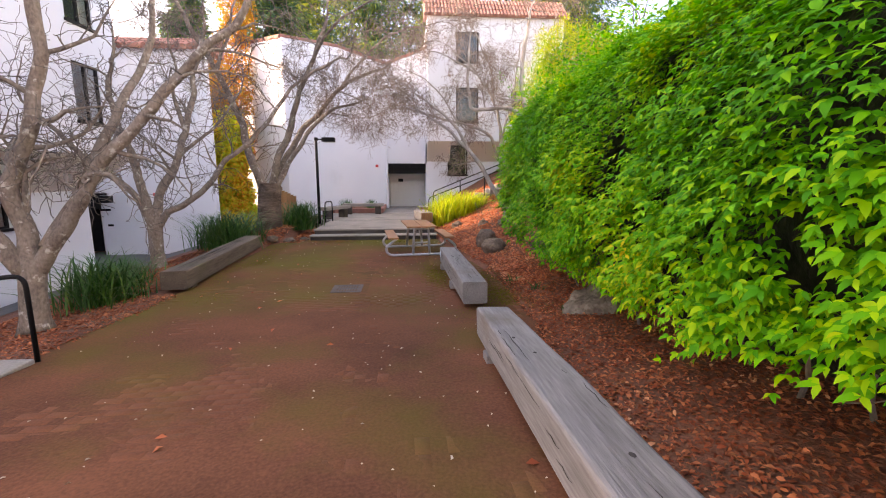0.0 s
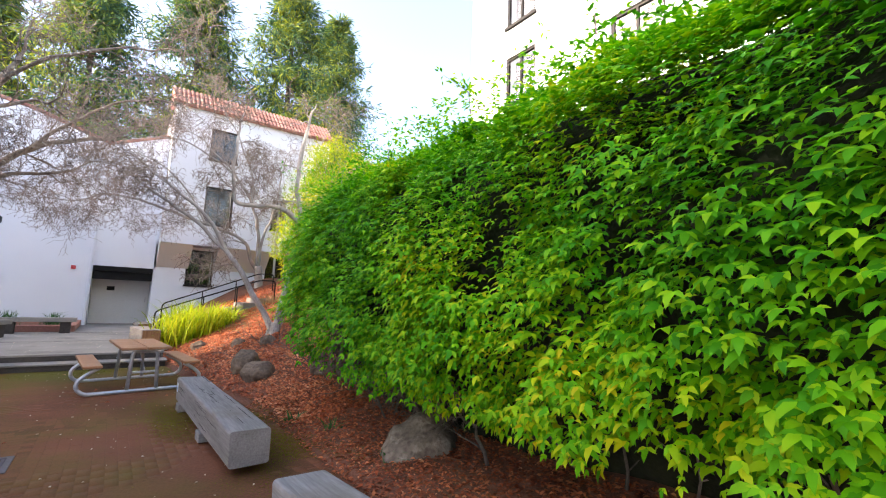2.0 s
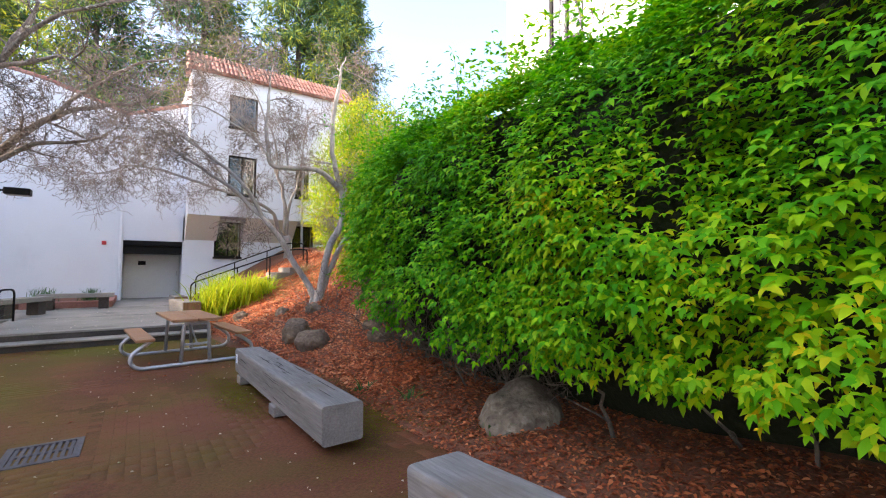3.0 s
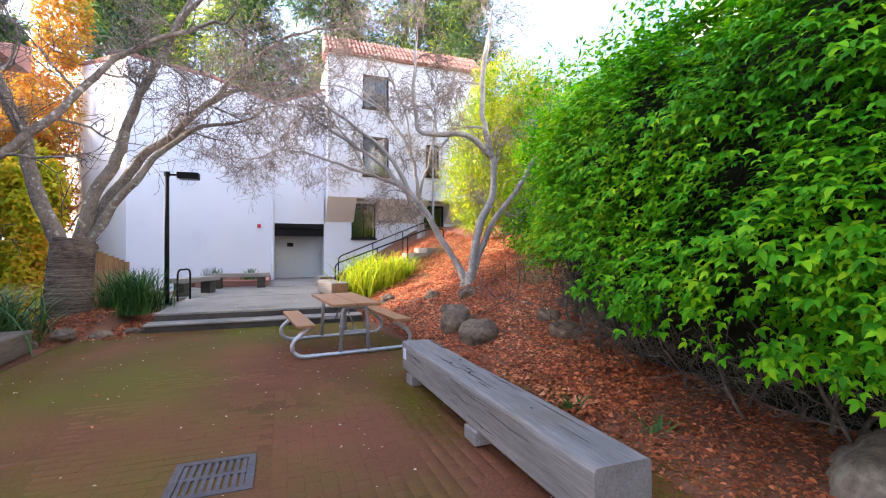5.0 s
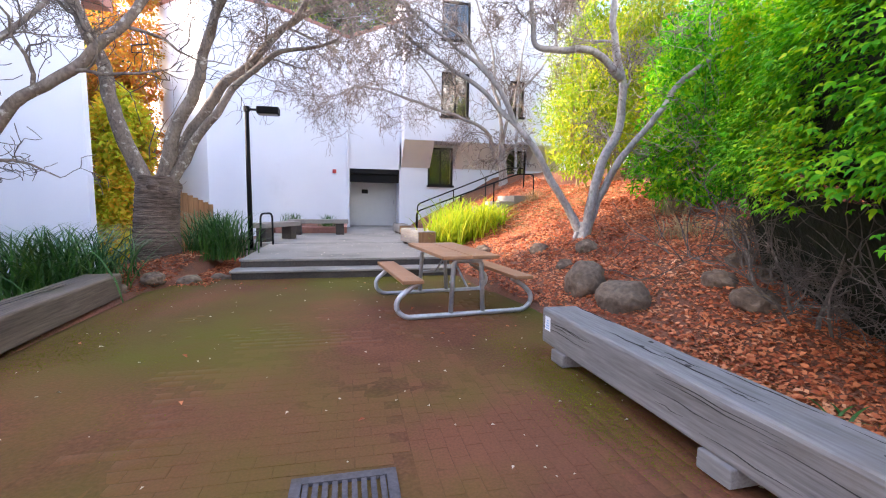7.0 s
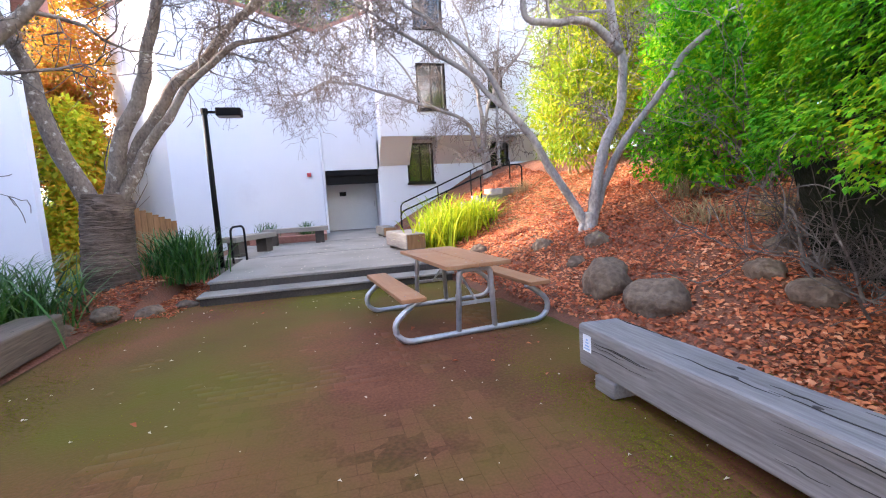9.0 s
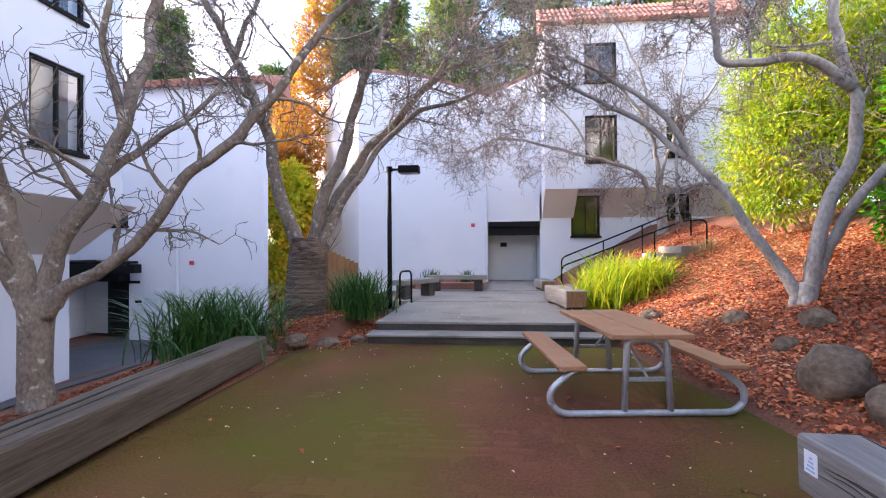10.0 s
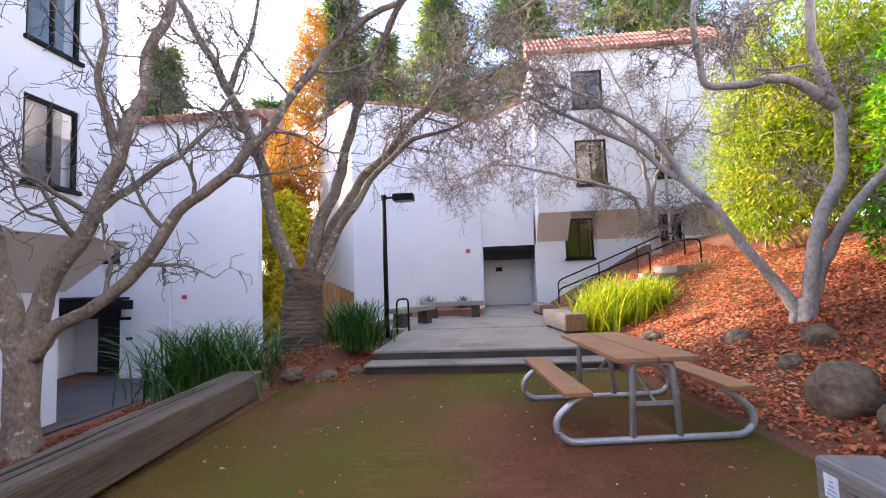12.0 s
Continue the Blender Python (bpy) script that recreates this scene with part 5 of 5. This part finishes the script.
def crown_bush(name, label, category, at, blobs, count, per, reach, leaf, material, stems, seed, stem_mat=None, droop=0.35, group=""):
    """A shrub or small tree: stems, and leaf sprigs through uneven clumps. blobs: (x, y, z, rx, ry, rz) from its foot."""
    rng = np.random.default_rng(seed)
    t = thing(name, label, category, at, 0, group)
    vol = np.array([b[3] * b[4] * b[5] for b in blobs]) ** 0.7
    pick = rng.choice(len(blobs), count, p=vol / vol.sum())
    B = np.array(blobs)[pick]
    d = unit(rng.normal(size=(count, 3)))
    rad = rng.uniform(0.25, 1.08, (count, 1)) ** 0.6
    pts = B[:, :3] + d * rad * B[:, 3:]
    keep = np.array([noise.noise(Vector((p[0] * 1.6 + seed, p[1] * 1.6, p[2] * 1.6))) > -0.22 for p in pts])
    a = sprigs(rng, pts[keep], d[keep], per, reach, leaf[0], leaf[1], droop)
    tagged(leaves("crown", *a, material, t), "", "", "", "stuff")
    rnd = random.Random(seed)
    bm, bmt = bmesh.new(), bmesh.new()
    for sx, sy, r, ln in stems:
        grow(bm, bmt, (sx, sy, -0.1), (sx * 0.4 + rnd.gauss(0, 0.15), sy * 0.4 + rnd.gauss(0, 0.15), 1), r, ln, 2, rnd, -0.01, 0.1)
    tagged(part("stems", bm, stem_mat or M_BARK, t), "", "", "", "stuff")
    tagged(part("twigs", bmt, M_TWIG, t), "", "", "", "stuff")
    return t


crown_bush("shrub", "rounded green shrub behind the end of the hedge", "shrub", (4.75, 12.1, land_z(4.75, 12.1)),
           [(0, 0, 1.6, 0.95, 1.6, 1.2), (-0.25, 0.2, 0.55, 0.85, 1.3, 0.65), (0.3, 1.0, 0.6, 1.0, 0.9, 0.7), (0.5, 0.8, 2.5, 1.1, 1.2, 1.0), (0.6, -1.2, 2.2, 1.1, 1.2, 1.2), (1.5, 0.3, 2.2, 1.2, 1.8, 1.4)], 5200, 7, 0.11, (0.1, 0.046), M_HEDGE,
           [(0.1 * i - 0.4, 0.2 * i - 0.8, 0.02, 1.8) for i in range(9)], 21)
crown_bush("bamboo_clump", "tall sunlit yellow-green bushy clump on the bank", "shrub", (5.6, 16.6, land_z(5.6, 16.6)),
           [(-0.6, 0, 1.6, 1.2, 1.4, 1.4), (0.2, 0.4, 3.2, 1.5, 1.5, 1.5), (1.4, -0.4, 2.2, 1.5, 1.5, 1.8), (0.2, -0.2, 4.3, 1.2, 1.3, 1.0), (2.6, 0.2, 3.6, 1.5, 1.6, 1.8), (3.4, -0.8, 1.8, 1.4, 1.5, 1.6), (1.0, 0.8, 3.0, 1.8, 1.2, 2.2), (3.0, 1.0, 3.0, 1.8, 1.2, 2.4)], 16000, 7, 0.17, (0.115, 0.034), M_BAMBOO,
           [(0.22 * i - 0.8, 0.3 * math.sin(i), 0.025, 3.2) for i in range(18)], 22, M_DRYGRASS, 0.5)
crown_bush("shrub", "dark green shrub on top of the bank", "shrub", (6.2, 13.6, land_z(6.2, 13.6)),
           [(0, 0, 1.4, 1.3, 1.5, 1.3), (0.6, 0.6, 2.6, 1.2, 1.4, 1.1), (1.4, -0.8, 1.8, 1.4, 1.5, 1.5)], 2300, 7, 0.13, (0.11, 0.05), M_HEDGE,
           [(0.15 * i - 0.5, 0.1 * i - 0.4, 0.02, 1.6) for i in range(7)], 23)
crown_bush("shrub", "green shrub filling the top of the bank", "shrub", (8.4, 15.6, land_z(8.4, 15.6)),
           [(0, 0, 1.2, 1.6, 1.8, 1.4), (0.6, 0.6, 2.8, 1.6, 1.8, 1.5)], 2600, 7, 0.14, (0.13, 0.055), M_HEDGE,
           [(0.15 * i - 0.5, 0.1 * i - 0.4, 0.02, 1.6) for i in range(7)], 26)
crown_bush("shrub", "yellow-green shrub beside the top of the steps", "shrub", (7.4, 19.6, land_z(7.4, 19.6)),
           [(0, 0, 1.2, 1.6, 1.6, 1.4), (0.8, 0.4, 2.8, 1.6, 1.6, 1.6)], 2600, 7, 0.14, (0.13, 0.05), M_BAMBOO,
           [(0.15 * i - 0.5, 0.1 * i - 0.4, 0.02, 1.6) for i in range(7)], 27)
crown_bush("ivy_clump", "ivy-covered trunk turning yellow and orange between the buildings", "ivy", (-9.15, 25.0, -2.0),
           [(0, 0, 2.2, 1.0, 1.0, 2.2), (0.1, 0, 5.0, 0.9, 0.9, 1.8), (-0.6, 0.4, 1.2, 1.2, 1.0, 1.4), (0.7, -0.3, 1.0, 0.9, 0.9, 1.2)], 4600, 6, 0.2, (0.2, 0.13), M_IVY,
           [(0, 0, 0.12, 5.5)], 24)
crown_bush("autumn_tree", "tall narrow tree in orange autumn leaf", "tree", (-9.9, 27.2, -2.0),
           [(0, 0, 5.5, 1.2, 1.1, 2.4), (0.3, 0, 8.8, 1.3, 1.2, 2.4), (0.9, 0, 12.4, 0.9, 0.9, 2.2), (1.3, 0, 15.0, 0.6, 0.6, 1.5), (-0.6, 0, 7.2, 0.8, 0.9, 1.4)], 4200, 6, 0.22, (0.15, 0.1), M_AUTUMN,
           [(0, 0, 0.2, 9.5), (0.3, 0.1, 0.1, 7.0)], 25)


def strap_plant(label, at, blades, height, spread, material, seed, width=0.012, group="strap-leaved clumps", name="strap_leaf_plant"):
    """A clump of long arching blades."""
    rng = np.random.default_rng(seed)
    t = thing(name, label, "plant", at, 0, group)
    n = 6
    V, F = [], []
    for i in range(blades):
        a = rng.uniform(0, 2 * math.pi)
        out = np.array([math.cos(a), math.sin(a), 0])
        base = np.array([rng.normal() * spread * 0.3, rng.normal() * spread * 0.3, -0.03])
        reach, h, w = spread * rng.uniform(0.1, 1.15), height * rng.uniform(0.4, 1.2), width * rng.uniform(0.7, 1.2)
        side = np.array([-math.sin(a), math.cos(a), 0])
        k = len(V)
        for j in range(n):
            s = j / (n - 1)
            c = base + out * reach * s ** 1.5 + np.array([0, 0, h * (1.55 * s - 0.75 * s * s)])
            ww = w * (1 - s) ** 0.6 * (0.6 + 0.4 * min(1, s * 5)) + 0.001
            V += [c - side * ww, c + side * ww]
        for j in range(n - 1):
            F.append((k + 2 * j, k + 2 * j + 1, k + 2 * j + 3, k + 2 * j + 2))
    tagged(raw("blades", V, F, material, t, "", True), "", "", "", "stuff")
    return t


SP = "clump of long dark green strap leaves in the mulch"
strap_plant(SP, (-4.95, 13.4, -0.52), 760, 1.05, 1.25, M_GRASS, 31)
strap_plant(SP, (-3.42, 15.55, -0.28), 620, 1.0, 0.88, M_GRASS, 32)
strap_plant(SP, (-4.75, 8.0, -0.6), 480, 0.85, 0.85, M_GRASS, 33)
strap_plant("pale dead strap leaves at the foot of a green clump", (-3.42, 15.5, -0.28), 70, 0.25, 0.6, M_DRYGRASS, 34)
strap_plant(SP, (-5.3, 9.4, -0.68), 260, 0.6, 0.7, M_GRASS, 42)
strap_plant("small grey-green clump against the white wall", (-2.75, 21.6, -0.05), 90, 0.55, 0.5, M_GRASS, 35)
strap_plant("small grey-green clump against the white wall", (-1.6, 21.7, -0.05), 90, 0.5, 0.45, M_GRASS, 36)
FN = "bright lime green feathery fronds glowing by the steps"
for i, (x, y, hh, ss) in enumerate(((1.35, 16.2, 0.95, 0.8), (1.8, 16.4, 1.05, 0.85), (2.25, 16.8, 0.75, 0.75), (2.7, 17.1, 0.6, 0.65), (1.6, 16.7, 1.0, 0.8))):
    strap_plant(FN, (x, y, land_z(x, y)), 210, hh * 1.15, ss * 1.1, M_FERN, 50 + i, 0.017, "lime green fronds", "frond_clump")
for i, (x, y) in enumerate(((2.15, 7.6), (1.95, 8.3), (2.2, 6.2))):
    strap_plant("small sprig of green blades in the mulch", (x, y, land_z(x, y)), 14, 0.16, 0.2, M_GRASS, 60 + i, 0.012, "mulch sprigs", "grass_sprig")
for i, (x, y) in enumerate(((3.6, 11.6), (3.9, 10.9), (4.2, 12.4), (4.3, 18.2), (2.1, 20.9), (2.7, 21.3))):
    strap_plant("loose tuft of dry straw on the bank", (x, y, land_z(x, y)), 120, 0.4, 0.5, M_DRYGRASS, 70 + i, 0.006, "dry tufts", "dry_grass_tuft")


# ---- conifers behind ----
def conifer(at, height, spread, seed, material):
    rng = np.random.default_rng(seed)
    t = thing("conifer", "tall dark green conifer behind the white buildings", "tree", at, 0, "background conifers")
    bm = tube(bmesh.new(), [(0, 0, -1), (0, 0, height)], [height * 0.018, 0.03], 8)
    part("trunk", bm, M_BARKDARK, t)
    P, N = [], []
    bm = bmesh.new()
    layers = int(height * 0.95)
    for i in range(layers):
        z = height * (0.12 + 0.87 * i / layers)
        r = spread * (1 - i / layers) ** 0.75 * rng.uniform(0.75, 1.1) + 0.25
        for b in range(10):
            a = rng.uniform(0, 2 * math.pi)
            rr = r * rng.uniform(0.6, 1.1)
            d = np.array([math.cos(a), math.sin(a), 0])
            end = d * rr + np.array([0, 0, z - 0.22 * rr])
            tube(bm, [(0, 0, z), tuple(end)], [0.04, 0.01], 3, False)
            for s in np.linspace(0.25, 1.0, 8):
                P.append(d * rr * s + np.array([0, 0, z - 0.22 * rr * s * s]) + rng.normal(size=3) * 0.18); N.append(d + np.array([0, 0, -0.2]))
    tagged(part("branches", bm, M_BARKDARK, t), "", "", "", "stuff")
    a = sprigs(rng, np.array(P), np.array(N), 9, 0.6, 0.75, 0.12, 0.5)
    tagged(leaves("crown", *a, material, t), "drooping sprays of needles", "", "", "stuff")


for i, (x, y, h, s) in enumerate(((11.5, 44, 34, 11.0), (18.5, 50, 36, 10.0), (4.0, 48, 34, 11.0), (-3.5, 46, 29, 9.5), (-10.0, 50, 29, 9.0), (-21.0, 48, 22, 8.0), (-31.0, 44, 20, 7.0), (-27.0, 41, 24, 4.5), (-10.2, 37, 25, 3.6))):
    conifer((x, y, 0.0 if i < 4 else -1.7), h, s, 80 + i, M_CONIFER)

# ---- litter ----
def scatter(count, region, size, lift, material, name, label, seed, ratio=0.5, dens=None, fine=False):
    """Fallen bits lying on the land. region: a function from the random source to x, y."""
    rng = np.random.default_rng(seed)
    tilt = 0.26 if fine else 0.13
    A, D, U, L, W = [], [], [], [], []
    while len(A) < count:
        x, y = region(rng)
        if dens and rng.random() > dens(x, y):
            continue
        s = size * rng.uniform(0.55, 1.35)
        a = rng.uniform(0, 2 * math.pi)
        A.append((x, y, land_z(x, y) + lift + 0.012 * rng.random())); D.append((math.cos(a), math.sin(a), rng.normal() * tilt)); U.append((rng.normal() * tilt * 2, rng.normal() * tilt * 2, 1)); L.append(s); W.append(s * ratio)
    t = tagged(leaves(name, np.array(A), np.array(D), np.array(U), np.array(L), np.array(W), material, None, "", 0.35, fine), label, "leaf litter", "", "stuff")
    return t


def bank(rng):
    y = rng.uniform(8.0, 21.5)
    x = brick_right(y) + rng.uniform(0.02, 1.0) * 4.2 if y < 14 else rng.uniform(1.0, 5.6)
    return x, y


def strip(rng):
    y = rng.uniform(0.2, 9.5)
    return brick_right(y) + rng.uniform(-0.08, 1.7), y


def west(rng):
    y = rng.uniform(4.5, 17.0)
    return rng.uniform(-6.3, -2.95 if y > 13.7 else (-3.6 if y > 12.9 or y < 8.0 else -4.2)), y


def plaza_spot(rng):
    return rng.uniform(-3.4, 1.3), rng.uniform(1.5, 13.8)


scatter(56000, bank, 0.054, 0.008, M_LITTER, "fallen_leaves", "deep red-brown fallen leaves covering the bank", 91, 0.6, None, True)
scatter(13000, strip, 0.05, 0.002, M_CHIP, "mulch_chips", "fine red-brown mulch chips under the hedge", 92, 0.4)
scatter(4600, strip, 0.046, 0.006, M_LITTER, "scattered_leaves", "scattered dry brown leaves on the mulch", 93, 0.5, None, True)
scatter(18000, west, 0.055, 0.01, M_CHIP, "mulch_litter", "red-brown mulch and twigs round the trees", 94, 0.35)
scatter(2600, lambda r: (r.uniform(-5.0, -2.95), r.uniform(13.4, 16.6)), 0.07, 0.012, M_LITTER, "bed_leaves", "red-brown leaves and bark over the mulch bed", 100, 0.4)
scatter(4500, lambda r: (r.uniform(2.6, 5.4), r.uniform(14.6, 19.5)), 0.12, 0.008, M_DRYGRASS, "straw_litter", "pale dry straw over the top of the bank", 98, 0.14)
MOSS_BEDS = [(1.15, 1.95, 5.6, 10.2, 0.4), (-3.6, -2.7, 7.8, 13.6, 0.22), (0.45, 0.86, 7.2, 10.8, 0.3), (-2.9, 0.9, 13.2, 13.85, 0.3), (1.2, 1.36, 1.0, 5.6, 0.3)]


def moss_spot(rng):
    b = MOSS_BEDS[int(rng.choice(5, p=[0.37, 0.34, 0.15, 0.1, 0.04]))]
    return (b[0] + b[1]) / 2 + rng.normal() * 0.38 * (b[1] - b[0]), (b[2] + b[3]) / 2 + rng.normal() * 0.3 * (b[3] - b[2])


scatter(46000, moss_spot, 0.0095, -0.001, M_MOSS, "moss", "low green moss creeping over the bricks", 99, 0.8, lambda x, y: max(0.0, min(1.0, 0.5 + 2.6 * noise.noise(Vector((x * 1.3, y * 0.9, 7.7))))))
scatter(330, plaza_spot, 0.024, 0.004, M_PETAL, "pale_litter", "small pale bits scattered over the bricks", 95, 0.6)
scatter(34, plaza_spot, 0.065, 0.005, M_LITTER, "stray_leaves", "a few stray brown leaves on the bricks", 96, 0.5)
scatter(160, lambda r: (r.uniform(-2.6, 0.9), r.uniform(14.4, 20)), 0.03, 0.29, M_PETAL, "terrace_litter", "small pale bits on the terrace", 97, 0.6)


# ---- paving bricks ----
def brick_mesh(length, width):
    bm = bmesh.new()
    top = [bm.verts.new((sx * (length / 2 - 0.0018), sy * (width / 2 - 0.0018), 0.0)) for sx, sy in ((-1, -1), (1, -1), (1, 1), (-1, 1))]
    mid = [bm.verts.new((sx * length / 2, sy * width / 2, -0.0018)) for sx, sy in ((-1, -1), (1, -1), (1, 1), (-1, 1))]
    low = [bm.verts.new((sx * length / 2, sy * width / 2, -0.05)) for sx, sy in ((-1, -1), (1, -1), (1, 1), (-1, 1))]
    bm.faces.new(top)
    for a, b in ((top, mid), (mid, low)):
        for i in range(4):
            bm.faces.new((a[i], b[i], b[(i + 1) % 4], a[(i + 1) % 4]))
    bmesh.ops.recalc_face_normals(bm, faces=bm.faces)
    return mesh_of("brick", bm, M_BRICK)


def bricks():
    BL, BW = 0.2, 0.1
    one = brick_mesh(BL - 0.0035, BW - 0.0035)
    co = np.array([v.co[:] for v in one.vertices])
    polys = np.array([p.vertices[:] for p in one.polygons])
    rng = np.random.default_rng(5)
    V, F = [], []
    near = 0
    places = []
    for j in range(160):                      # courses across, west of the drain's band
        y = -2.0 + BW * (j + 0.5)
        if y > 13.86:
            break
        x = -3.7 + (BL / 2 if j % 2 else BL)
        while x < -0.66:
            places.append((x, y, 0.0)); x += BL
    for i in range(40):                       # courses along, towards the log benches
        x = -0.598 + BW * (i + 0.5)
        y = -2.0 + (BL / 2 if i % 2 else BL)
        while y < 13.78:
            if x < brick_right(y) - 0.04:
                places.append((x, y, 90.0))
            y += BL
    for x, y, a in places:
        if abs(x + 0.95) < 0.34 and abs(y - 8.2) < 0.32:
            continue
        slope = math.degrees(math.atan2(plaza_z(y + 0.1) - plaza_z(y - 0.1), 0.2))
        m = pose(x, y, plaza_z(y) + rng.normal() * 0.0005, slope + rng.normal() * 0.12, rng.normal() * 0.12, 0) @ pose(0, 0, 0, 0, 0, a + rng.normal() * 0.3)
        if -1.9 < x < 0.4 and 7.75 < y < 10.4 and near < 300:
            ob = new("brick", one)
            ob.parent = PLAZA
            ob.matrix_basis = m
            near += 1
        else:
            k = len(V) * 12
            V.append(co @ np.array(m.to_3x3()).T + np.array(m.translation)); F.append(polys + k)
    tagged(raw("bricks", np.concatenate(V), np.concatenate(F), M_BRICK, PLAZA), "", "", "", "stuff")


bricks()
